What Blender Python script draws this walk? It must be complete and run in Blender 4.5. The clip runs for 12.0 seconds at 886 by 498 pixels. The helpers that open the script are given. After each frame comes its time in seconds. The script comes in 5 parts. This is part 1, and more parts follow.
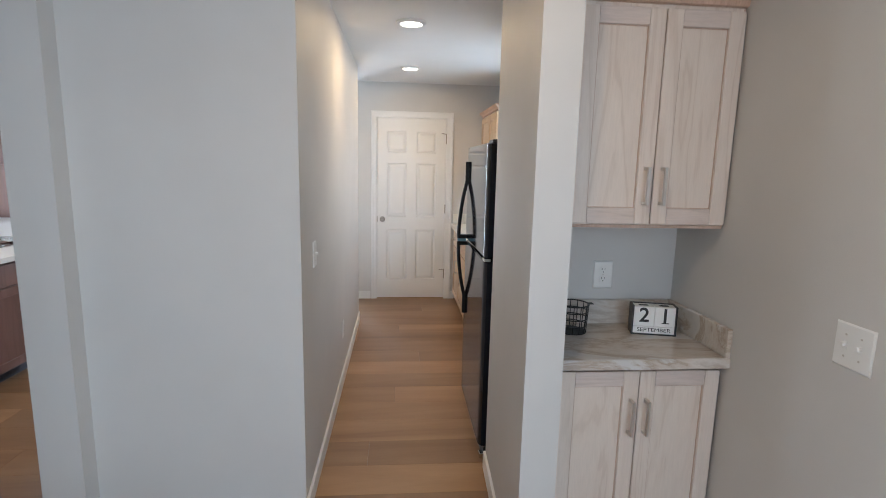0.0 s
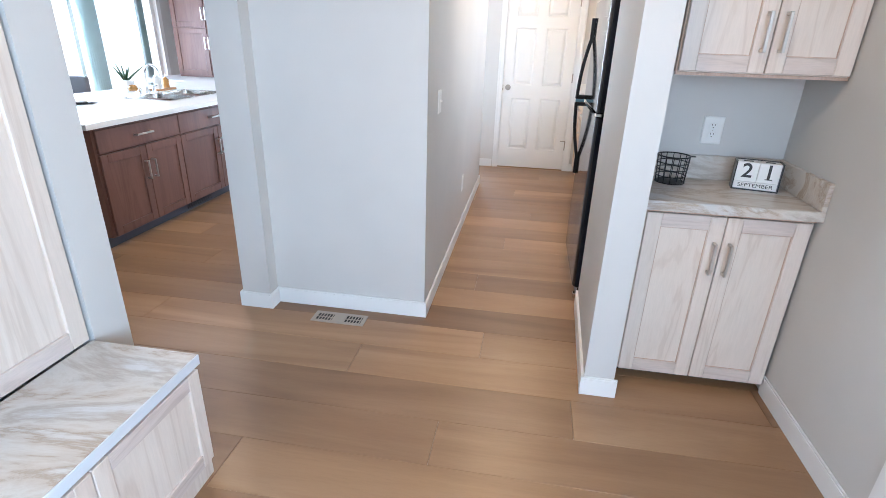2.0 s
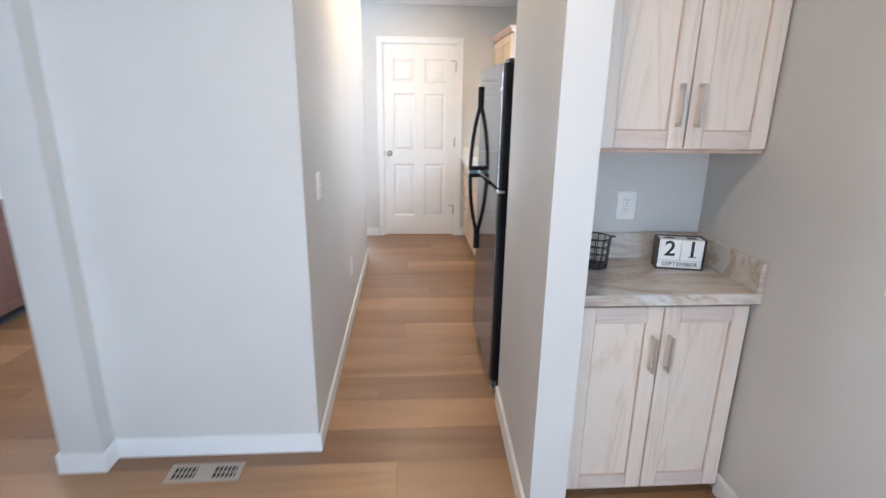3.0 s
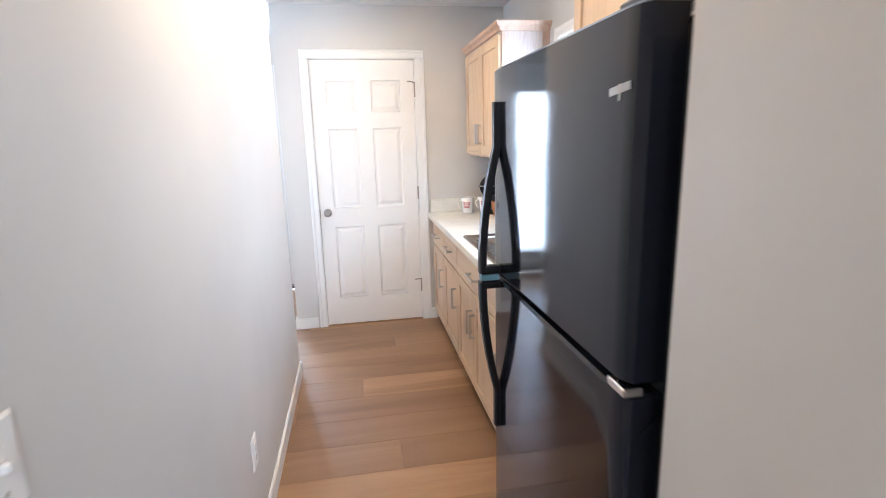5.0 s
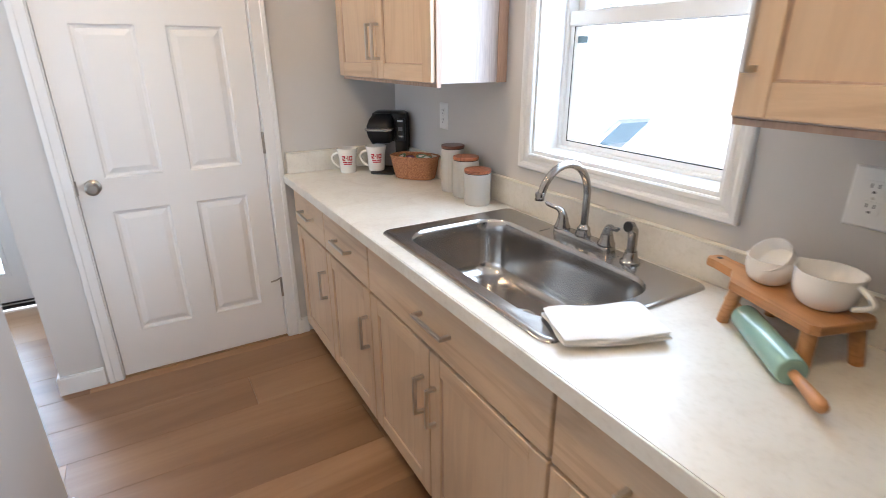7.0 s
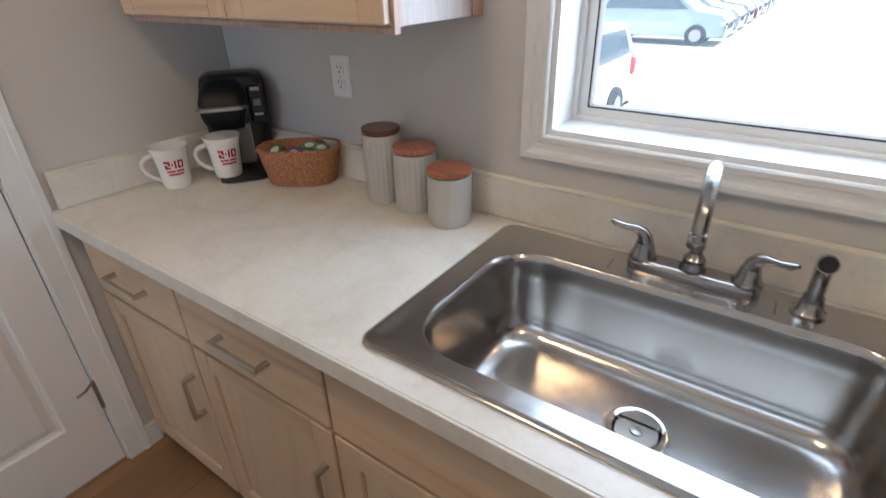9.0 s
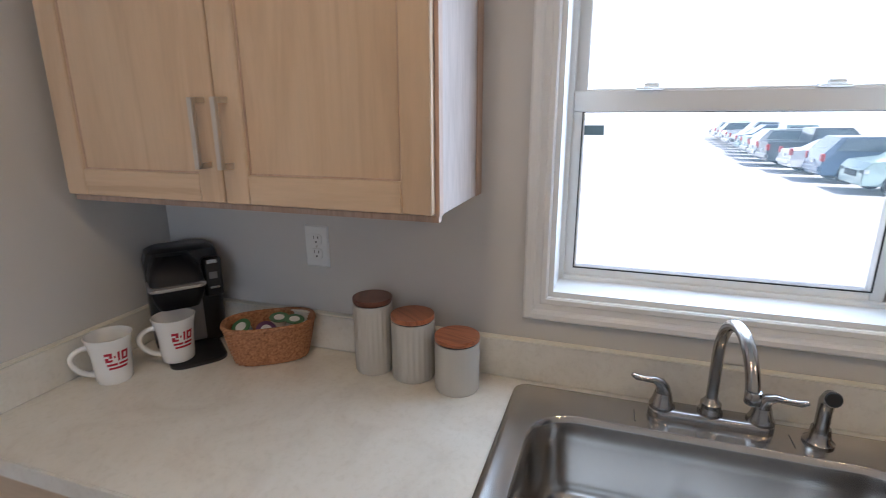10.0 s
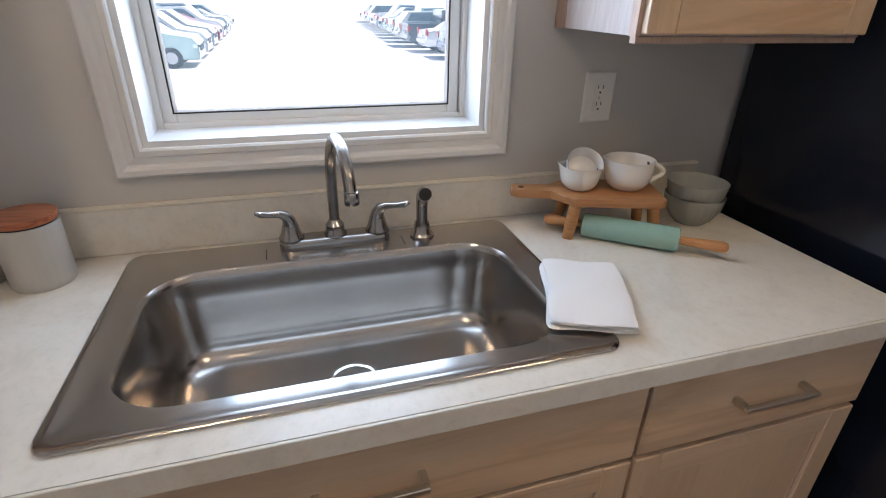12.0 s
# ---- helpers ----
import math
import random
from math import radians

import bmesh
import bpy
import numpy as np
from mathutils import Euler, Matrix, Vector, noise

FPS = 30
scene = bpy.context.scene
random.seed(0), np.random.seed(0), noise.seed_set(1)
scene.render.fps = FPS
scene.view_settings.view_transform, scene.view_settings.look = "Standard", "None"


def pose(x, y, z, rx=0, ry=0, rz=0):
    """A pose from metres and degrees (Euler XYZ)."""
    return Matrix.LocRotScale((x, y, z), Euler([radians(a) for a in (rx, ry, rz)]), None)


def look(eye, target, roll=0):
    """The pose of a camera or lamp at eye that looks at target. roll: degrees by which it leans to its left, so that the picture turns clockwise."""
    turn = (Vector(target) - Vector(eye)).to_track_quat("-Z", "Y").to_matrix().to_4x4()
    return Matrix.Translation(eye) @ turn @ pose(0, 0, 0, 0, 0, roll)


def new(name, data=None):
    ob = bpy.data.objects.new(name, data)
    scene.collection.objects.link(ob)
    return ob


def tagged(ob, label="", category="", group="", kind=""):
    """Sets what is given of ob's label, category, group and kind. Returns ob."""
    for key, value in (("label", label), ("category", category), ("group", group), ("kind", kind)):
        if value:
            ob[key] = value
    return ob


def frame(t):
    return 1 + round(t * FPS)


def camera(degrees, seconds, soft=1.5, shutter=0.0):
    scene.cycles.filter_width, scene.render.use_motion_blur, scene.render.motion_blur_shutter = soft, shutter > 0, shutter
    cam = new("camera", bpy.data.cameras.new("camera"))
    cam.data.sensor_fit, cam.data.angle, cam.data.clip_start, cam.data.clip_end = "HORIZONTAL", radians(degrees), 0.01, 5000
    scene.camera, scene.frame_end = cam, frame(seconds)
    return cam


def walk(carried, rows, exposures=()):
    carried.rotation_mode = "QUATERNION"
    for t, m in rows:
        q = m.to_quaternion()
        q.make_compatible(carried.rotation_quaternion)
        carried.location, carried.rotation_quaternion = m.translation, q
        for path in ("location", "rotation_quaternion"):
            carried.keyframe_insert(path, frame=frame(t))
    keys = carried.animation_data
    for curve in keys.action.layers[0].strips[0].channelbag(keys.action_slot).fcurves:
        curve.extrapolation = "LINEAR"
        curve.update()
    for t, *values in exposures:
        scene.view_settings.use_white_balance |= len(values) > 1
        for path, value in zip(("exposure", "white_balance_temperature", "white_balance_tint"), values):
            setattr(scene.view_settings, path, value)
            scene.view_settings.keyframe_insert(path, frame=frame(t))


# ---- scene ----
cam = camera(82.2, 12.0, soft=0.6, shutter=0.35)
PATH = [
    (0, (-0.008, 0.267, 1.524), (0.165, 2.233, 1.201), 1.3),
    (0.5, (-0.08, 0.126, 1.532), (0.105, 2.101, 1.283), 1.2),
    (1, (-0.029, 0.035, 1.467), (0.05, 1.975, 0.985), 1.2),
    (1.5, (0.048, -0.064, 1.432), (-0.111, 1.807, 0.743), 1.9),
    (2, (0.072, -0.085, 1.417), (-0.215, 1.739, 0.649), 1.8),
    (2.5, (0.065, 0.062, 1.432), (-0.21, 1.9, 0.693), 1.4),
    (3, (-0.013, 0.389, 1.47), (0.128, 2.304, 0.911), 0.9),
    (3.5, (0.002, 0.766, 1.472), (0.251, 2.7, 1.028), 0.3),
    (3.7, (0.028, 0.944, 1.493), (0.237, 2.892, 1.091), 0.2),
    (5.5, (0.01, 2.444, 1.455), (0.407, 4.351, 1.001), -1.3),
    (6, (-0.019, 2.842, 1.445), (0.525, 4.698, 0.937), 0.2),
    (6.5, (-0.007, 3.162, 1.42), (0.868, 4.84, 0.773), 0.9),
    (7, (0.011, 3.485, 1.423), (0.958, 5.097, 0.711), -0.2),
    (8.8, (0.18, 4.377, 1.457), (1.58, 5.373, 0.434), -1.7),
    (9, (0.179, 4.437, 1.414), (1.606, 5.46, 0.457), -1.5),
    (9.5, (0.113, 4.665, 1.466), (1.821, 5.423, 0.752), 0.7),
    (10, (0.066, 4.757, 1.512), (1.895, 5.377, 0.994), -0.3),
    (10.5, (0.077, 4.715, 1.494), (1.966, 4.974, 0.892), 0.2),
    (11, (0.084, 4.633, 1.45), (1.917, 4.348, 0.702), 1.5),
    (11.5, (0.091, 4.615, 1.394), (1.852, 4.144, 0.57), 1.4),
    (12, (0.095, 4.607, 1.375), (1.806, 4.075, 0.486), 1.3),
]
walk(cam, [(t, look(eye, target, roll)) for t, eye, target, roll in PATH],
     exposures=[(0.0, 1.10, 5900, 11), (1.0, 1.58, 5600, 11), (2.0, 1.88, 5480, 11), (3.0, 1.78, 5600, 11), (3.7, 1.73, 5650, 11), (5.5, 1.95, 5550, 13),
                (6.5, 1.78, 5900, 13), (7.2, 1.22, 5680, 13), (9.0, 0.75, 5720, 13), (10.0, 0.47, 5640, 14), (11.0, 0.40, 5560, 14), (12.0, 0.50, 5780, 15)])

# ---- world, sun and lamps ----
world = bpy.data.worlds.new("world")
scene.world = world
world.use_nodes = True
wn = world.node_tree.nodes
sky = wn.new("ShaderNodeTexSky")
sky.sky_type, sky.sun_disc = "NISHITA", False
sky.dust_density = 3.0
sky.sun_elevation, sky.sun_rotation = radians(54), radians(193)
world.node_tree.links.new(sky.outputs[0], wn["Background"].inputs[0])
wn["Background"].inputs[1].default_value = 0.15


def sun_lamp(strength, direction):
    data = bpy.data.lights.new("sun", "SUN")
    data.energy, data.angle, data.color = strength, radians(0.5), (1.0, 0.95, 0.88)
    ob = new("sun", data)
    ob.matrix_world = look((0, 0, 30), Vector((0, 0, 30)) + Vector(direction))


def window_light(eye, target, w, h, watts, color):
    data = bpy.data.lights.new("window_light", "AREA")
    data.shape, data.size, data.size_y, data.energy, data.color = "RECTANGLE", w, h, watts, color
    ob = new("window_light", data)
    ob.matrix_world = look(eye, target)


def downlight(x, y, z, watts, color):
    data = bpy.data.lights.new("downlight", "AREA")
    data.shape, data.size, data.energy, data.color = "DISK", 0.13, watts, color
    ob = new("downlight", data)
    ob.matrix_world = look((x, y, z), (x, y, 0))


sun_lamp(5.0, (0.14, 0.60, -0.86))
DAY = (0.75, 0.885, 1.0)
window_light((0.0, -3.05, 1.45), (0.0, 0, 1.2), 2.2, 1.4, 1.0, (0.66, 0.85, 1.0))          # front room window, south
window_light((1.25, -1.65, 1.45), (-0.5, -0.9, 1.2), 1.4, 1.3, 41, (0.62, 0.83, 1.0))  # front room window, east
window_light((-5.12, 4.0, 1.08), (0, 4.0, 1.0), 2.7, 1.5, 56, DAY)       # dining windows
window_light((-1.09, 7.24, 1.05), (-1.09, 0, 1.0), 0.5, 1.6, 9, DAY)        # glazed back door
window_light((1.304, 4.528, 1.545), (0, 4.528, 1.545), 0.56, 0.72, 6, (0.72, 0.88, 1.0))     # kitchen window
# the last one is unseen, added to brighten the dark kitchen's floor
LIGHTS = [(0.057, 3.632), (0.081, 5.135), (0.085, 1.16), (-2.0, 3.3)]
for lx, ly in LIGHTS:
    downlight(lx, ly, 2.385, 3.8 if 2 < ly < 5 else 3.2 if ly > 5 else 2.7, (1.0, 0.68, 0.34))

# ---- materials ----
def mat(name, color, rough=0.5, metal=0.0, **kw):
    m = bpy.data.materials.new(name)
    m.use_nodes = True
    b = m.node_tree.nodes["Principled BSDF"]
    b.inputs["Base Color"].default_value = (*color, 1)
    b.inputs["Roughness"].default_value = rough
    b.inputs["Metallic"].default_value = metal
    for k, v in kw.items():
        b.inputs[k.replace("_", " ")].default_value = v
    return m


def nodes_of(m):
    return m.node_tree.nodes, m.node_tree.links, m.node_tree.nodes["Principled BSDF"]


def coords(m, scale=(1, 1, 1), offset_random=False):
    n, l, b = nodes_of(m)
    tc, mp = n.new("ShaderNodeTexCoord"), n.new("ShaderNodeMapping")
    mp.inputs["Scale"].default_value = scale
    l.new(tc.outputs["Object"], mp.inputs["Vector"])
    if offset_random:
        oi, mul = n.new("ShaderNodeObjectInfo"), n.new("ShaderNodeVectorMath")
        mul.operation = "SCALE"
        mul.inputs[0].default_value = (37.0, 19.0, 53.0)
        l.new(oi.outputs["Random"], mul.inputs["Scale"])
        l.new(mul.outputs[0], mp.inputs["Location"])
    return mp.outputs[0]


def noise_tex(m, vec, scale, detail=4.0, rough=0.55, distortion=0.0):
    n, l, b = nodes_of(m)
    t = n.new("ShaderNodeTexNoise")
    t.inputs["Scale"].default_value, t.inputs["Detail"].default_value = scale, detail
    t.inputs["Roughness"].default_value, t.inputs["Distortion"].default_value = rough, distortion
    l.new(vec, t.inputs["Vector"])
    return t.outputs["Fac"]


def ramp(m, fac, stops):
    n, l, b = nodes_of(m)
    r = n.new("ShaderNodeValToRGB")
    el = r.color_ramp.elements
    while len(el) < len(stops):
        el.new(0.5)
    for e, (p, c) in zip(el, stops):
        e.position, e.color = p, (*c, 1)
    l.new(fac, r.inputs["Fac"])
    return r.outputs["Color"]


def mix(m, a, b_, fac, mode="MULTIPLY"):
    n, l, b = nodes_of(m)
    x = n.new("ShaderNodeMix")
    x.data_type, x.blend_type = "RGBA", mode
    for sock, v in ((x.inputs["Factor"], fac), (x.inputs[6], a), (x.inputs[7], b_)):
        if isinstance(v, (int, float)):
            sock.default_value = v
        elif isinstance(v, tuple):
            sock.default_value = (*v, 1)
        else:
            l.new(v, sock)
    return x.outputs[2]


def bump(m, height, strength=0.2, distance=0.002):
    n, l, b = nodes_of(m)
    bp = n.new("ShaderNodeBump")
    bp.inputs["Strength"].default_value, bp.inputs["Distance"].default_value = strength, distance
    l.new(height, bp.inputs["Height"])
    l.new(bp.outputs[0], b.inputs["Normal"])


def paint(name, color, rough=0.55, relief=0.12, grain=260.0):
    m = mat(name, color, rough)
    n, l, b = nodes_of(m)
    v = coords(m)
    big = noise_tex(m, v, 1.7, 3)
    dark = tuple(c * 0.94 for c in color)
    l.new(ramp(m, big, [(0.3, dark), (0.7, color)]), b.inputs["Base Color"])
    bump(m, noise_tex(m, v, grain, 2), relief, 0.0015)
    rr = n.new("ShaderNodeMapRange")
    rr.inputs["To Min"].default_value, rr.inputs["To Max"].default_value = rough - 0.06, rough + 0.06
    l.new(noise_tex(m, v, 6.0, 3), rr.inputs["Value"])
    l.new(rr.outputs[0], b.inputs["Roughness"])
    return m


def wood(name, light, mid, dark, along="z", fine=1.0, rough=0.42, contrast=0.5, cathedral=0.5):
    """Sawn wood: fine pores and broad growth figures drawn out along one axis, shifted from piece to piece."""
    m = mat(name, mid, rough)
    n, l, b = nodes_of(m)
    s = {"z": (1, 1, 0.09), "x": (0.09, 1, 1), "y": (1, 0.09, 1)}[along]
    v = coords(m, s, True)
    figure = noise_tex(m, v, 5.5, 5, 0.5, 1.6)
    n2 = n.new("ShaderNodeMath")
    n2.operation = "SINE"
    mul = n.new("ShaderNodeMath")
    mul.operation = "MULTIPLY"
    mul.inputs[1].default_value = 42.0 * fine
    l.new(figure, mul.inputs[0])
    l.new(mul.outputs[0], n2.inputs[0])
    rng = n.new("ShaderNodeMapRange")
    rng.inputs["From Min"].default_value, rng.inputs["From Max"].default_value = -1.0, 1.0
    l.new(n2.outputs[0], rng.inputs["Value"])
    rings = ramp(m, rng.outputs[0], [(0.0, dark), (0.22, mid), (1.0, light)])
    plain = ramp(m, figure, [(0.3, mid), (0.7, light)])
    col = mix(m, plain, rings, cathedral, "MIX")
    pores = noise_tex(m, v, 190.0 * fine, 3, 0.7)
    pc = ramp(m, pores, [(0.35, tuple(0.72 + 0.28 * (1 - contrast) for _ in range(3))), (0.6, (1, 1, 1))])
    col = mix(m, col, pc, 0.8)
    l.new(col, b.inputs["Base Color"])
    bump(m, pores, 0.12, 0.001)
    return m


WALL = paint("wall_paint", (0.615, 0.592, 0.560), 0.55, 0.15)
CEILING = paint("ceiling_paint", (0.80, 0.79, 0.77), 0.8, 0.4, 120.0)
TRIM = paint("trim_paint", (0.80, 0.79, 0.77), 0.35, 0.03)
DOORPAINT = paint("door_paint", (0.80, 0.78, 0.75), 0.4, 0.06)
OAK = wood("whitewashed_oak", (0.72, 0.622, 0.535), (0.68, 0.572, 0.482), (0.565, 0.448, 0.36), "z", 0.9, 0.4, 0.22, 0.46)
OAK_X = wood("whitewashed_oak_rail", (0.66, 0.56, 0.50), (0.60, 0.49, 0.42), (0.50, 0.40, 0.34), "x", 1.0, 0.4, 0.4, 0.5)
OAK_EDGE = wood("bare_oak", (0.60, 0.43, 0.33), (0.54, 0.37, 0.27), (0.42, 0.28, 0.20), "z", 1.0, 0.5, 0.6, 0.4)
MAPLE = wood("pale_maple", (0.67, 0.51, 0.35), (0.615, 0.445, 0.29), (0.51, 0.35, 0.22), "z", 0.5, 0.38, 0.2, 0.35)
MAPLE_X = wood("pale_maple_rail", (0.67, 0.51, 0.35), (0.615, 0.445, 0.29), (0.49, 0.33, 0.205), "x", 0.6, 0.38, 0.25, 0.55)
MAPLE_SIDE = wood("pickled_side_panel", (0.60, 0.515, 0.475), (0.555, 0.465, 0.42), (0.46, 0.37, 0.325), "z", 0.8, 0.4, 0.6, 0.4)
CHERRY = wood("dark_cherry", (0.19, 0.092, 0.066), (0.15, 0.07, 0.052), (0.105, 0.046, 0.036), "z", 0.8, 0.34, 0.25, 0.3)
CHERRY.node_tree.nodes["Principled BSDF"].inputs["Specular IOR Level"].default_value = 0.3
# near-black that paints shade into toe kicks, plank joints and the duct
DARKGAP = mat("recess_shade", (0.03, 0.026, 0.022), 0.8)
TOEKICK = mat("toe_kick_vinyl", (0.06, 0.06, 0.075), 0.5)
NICKEL = mat("brushed_nickel", (0.62, 0.58, 0.53), 0.32, 1.0)
CHROME = mat("polished_chrome", (0.78, 0.78, 0.78), 0.08, 1.0)
FAUCET = mat("satin_nickel", (0.385, 0.365, 0.345), 0.22, 1.0)
BLACKPLASTIC = mat("black_plastic", (0.012, 0.012, 0.013), 0.32)
WHITEPLASTIC = mat("white_plastic", (0.80, 0.79, 0.76), 0.35)
HANDLEBLACK = mat("satin_black_plastic", (0.006, 0.006, 0.008), 0.42, Specular_IOR_Level=0.25)
DOORMETAL = mat("dark_nickel", (0.36, 0.33, 0.29), 0.3, 1.0)
SLOT = mat("outlet_slot", (0.05, 0.05, 0.05), 0.6)
RUBBER = mat("black_rubber", (0.02, 0.02, 0.02), 0.7)


def steel(name):
    """Satin steel with faint broad wear in its gloss."""
    m = mat(name, (0.475, 0.447, 0.418), 0.24, 1.0)
    n, l, b = nodes_of(m)
    rr = n.new("ShaderNodeMapRange")
    rr.inputs["To Min"].default_value, rr.inputs["To Max"].default_value = 0.17, 0.25
    l.new(noise_tex(m, coords(m), 5, 2), rr.inputs["Value"])
    l.new(rr.outputs[0], b.inputs["Roughness"])
    return m


STEEL = steel("brushed_steel")


def fridge_paint():
    m = mat("black_fridge_enamel", (0.009, 0.011, 0.018), 0.08, Specular_IOR_Level=0.36)
    n, l, b = nodes_of(m)
    v = coords(m)
    bump(m, noise_tex(m, v, 40, 2), 0.015, 0.001)
    rr = n.new("ShaderNodeMapRange")
    rr.inputs["To Min"].default_value, rr.inputs["To Max"].default_value = 0.055, 0.085
    l.new(noise_tex(m, v, 2.2, 4), rr.inputs["Value"])
    l.new(rr.outputs[0], b.inputs["Roughness"])
    return m


FRIDGE = fridge_paint()


def laminate_cream():
    m = mat("cream_laminate", (0.70, 0.67, 0.60), 0.36)
    n, l, b = nodes_of(m)
    v = coords(m)
    a = ramp(m, noise_tex(m, v, 6.5, 6, 0.6, 0.8), [(0.3, (0.64, 0.60, 0.53)), (0.5, (0.72, 0.69, 0.62)), (0.72, (0.76, 0.74, 0.68))])
    spots = ramp(m, noise_tex(m, v, 70, 4, 0.7), [(0.33, (0.86, 0.85, 0.82)), (0.5, (1, 1, 1))])
    l.new(mix(m, a, spots, 0.5), b.inputs["Base Color"])
    bump(m, noise_tex(m, v, 300, 2), 0.04, 0.0006)
    return m


def laminate_marble():
    m = mat("marble_laminate", (0.62, 0.57, 0.52), 0.3)
    n, l, b = nodes_of(m)
    v = coords(m, (1.0, 2.6, 2.6))
    rot = v.node
    rot.inputs["Rotation"].default_value = (0, 0, radians(28))
    f = noise_tex(m, v, 1.9, 9, 0.66, 0.5)
    veins = ramp(m, f, [(0.30, (0.60, 0.59, 0.58)), (0.40, (0.66, 0.64, 0.61)), (0.450, (0.44, 0.355, 0.275)), (0.475, (0.57, 0.50, 0.43)), (0.53, (0.65, 0.61, 0.56)), (0.60, (0.47, 0.41, 0.35)), (0.68, (0.66, 0.65, 0.64))])
    g = noise_tex(m, coords(m), 1.6, 4, 0.5)
    cloud = ramp(m, g, [(0.35, (0.80, 0.81, 0.83)), (0.65, (1.0, 0.95, 0.89))])
    l.new(mix(m, veins, cloud, 0.7), b.inputs["Base Color"])
    return m


CREAM = laminate_cream()
MARBLE = laminate_marble()


def vinyl_plank():
    m = mat("oak_vinyl_plank", (0.33, 0.22, 0.14), 0.38)
    n, l, b = nodes_of(m)
    v = coords(m, (0.10, 1, 1), True)
    f = noise_tex(m, v, 5.5, 4, 0.5, 1.0)
    col = ramp(m, f, [(0.25, (0.25, 0.138, 0.070)), (0.5, (0.345, 0.208, 0.114)), (0.75, (0.42, 0.272, 0.162))])
    oi = n.new("ShaderNodeObjectInfo")
    tone = ramp(m, oi.outputs["Random"], [(0.0, (0.62, 0.55, 0.49)), (0.5, (0.88, 0.83, 0.75)), (1.0, (1.12, 1.06, 0.965))])
    col = mix(m, col, tone, 1.0)
    pores = noise_tex(m, v, 150, 3, 0.7)
    col = mix(m, col, ramp(m, pores, [(0.36, (0.84, 0.82, 0.80)), (0.55, (1, 1, 1))]), 0.3)
    knots = noise_tex(m, coords(m, (0.35, 1, 1), True), 4.5, 2, 0.4, 0.3)
    col = mix(m, col, ramp(m, knots, [(0.74, (1, 1, 1)), (0.80, (0.55, 0.48, 0.42))]), 0.8)
    l.new(col, b.inputs["Base Color"])
    bump(m, pores, 0.1, 0.0008)
    rr = n.new("ShaderNodeMapRange")
    rr.inputs["To Min"].default_value, rr.inputs["To Max"].default_value = 0.25, 0.40
    l.new(noise_tex(m, coords(m), 3.5, 4), rr.inputs["Value"])
    l.new(rr.outputs[0], b.inputs["Roughness"])
    return m


PLANK = vinyl_plank()


def glass():
    """Clear pane with a pale translucent veil that paints washed-out haze over the view."""
    m = mat("window_glass", (1, 1, 1), 0.0)
    b = m.node_tree.nodes["Principled BSDF"]
    b.inputs["Transmission Weight"].default_value = 1.0
    b.inputs["IOR"].default_value = 1.02
    n, l, b = nodes_of(m)
    dust, mx = n.new("ShaderNodeBsdfTranslucent"), n.new("ShaderNodeMixShader")
    dust.inputs["Color"].default_value = (0.66, 0.88, 0.97, 1)
    mx.inputs[0].default_value = 0.08
    l.new(b.outputs[0], mx.inputs[1])
    l.new(dust.outputs[0], mx.inputs[2])
    l.new(mx.outputs[0], n["Material Output"].inputs["Surface"])
    return m


GLASS = glass()


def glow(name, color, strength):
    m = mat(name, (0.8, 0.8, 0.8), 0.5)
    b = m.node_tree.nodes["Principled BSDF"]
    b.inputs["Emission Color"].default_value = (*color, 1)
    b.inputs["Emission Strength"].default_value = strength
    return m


LENS = glow("downlight_lens", (1.0, 0.88, 0.72), 5.0)


# ---- mesh helpers ----
def box(bm, x0, x1, y0, y1, z0, z1, bevel=0.0, seg=1):
    vs = [bm.verts.new((x, y, z)) for x in (x0, x1) for y in (y0, y1) for z in (z0, z1)]
    q = [(0, 1, 3, 2), (4, 6, 7, 5), (0, 4, 5, 1), (2, 3, 7, 6), (0, 2, 6, 4), (1, 5, 7, 3)]
    fs = [bm.faces.new([vs[i] for i in f]) for f in q]
    if bevel > 0:
        es = list({e for f in fs for e in f.edges})
        bmesh.ops.bevel(bm, geom=es, offset=bevel, segments=seg, affect="EDGES", profile=0.5)
    return bm


def boxes(*bs, bevel=0.0, seg=1):
    bm = bmesh.new()
    for b in bs:
        box(bm, *b, bevel=bevel, seg=seg)
    return bm


def rings_mesh(rings, close=True, cap0=False, cap1=False, bm=None):
    """Skins a list of equal point rings."""
    bm = bm or bmesh.new()
    vv = [[bm.verts.new(p) for p in r] for r in rings]
    n = len(vv[0])
    for a, b in zip(vv, vv[1:]):
        for i in range(n if close else n - 1):
            j = (i + 1) % n
            bm.faces.new((a[i], a[j], b[j], b[i]))
    if cap0:
        bm.faces.new(list(reversed(vv[0])))
    if cap1:
        bm.faces.new(vv[-1])
    return bm


def lathe(profile, n=32, bm=None, cx=0.0, cy=0.0, sx=1.0, sy=1.0, cap0=True, cap1=True):
    rings = [[(cx + sx * r * math.cos(2 * math.pi * i / n), cy + sy * r * math.sin(2 * math.pi * i / n), z) for i in range(n)] for r, z in profile]
    return rings_mesh(rings, True, cap0, cap1, bm)


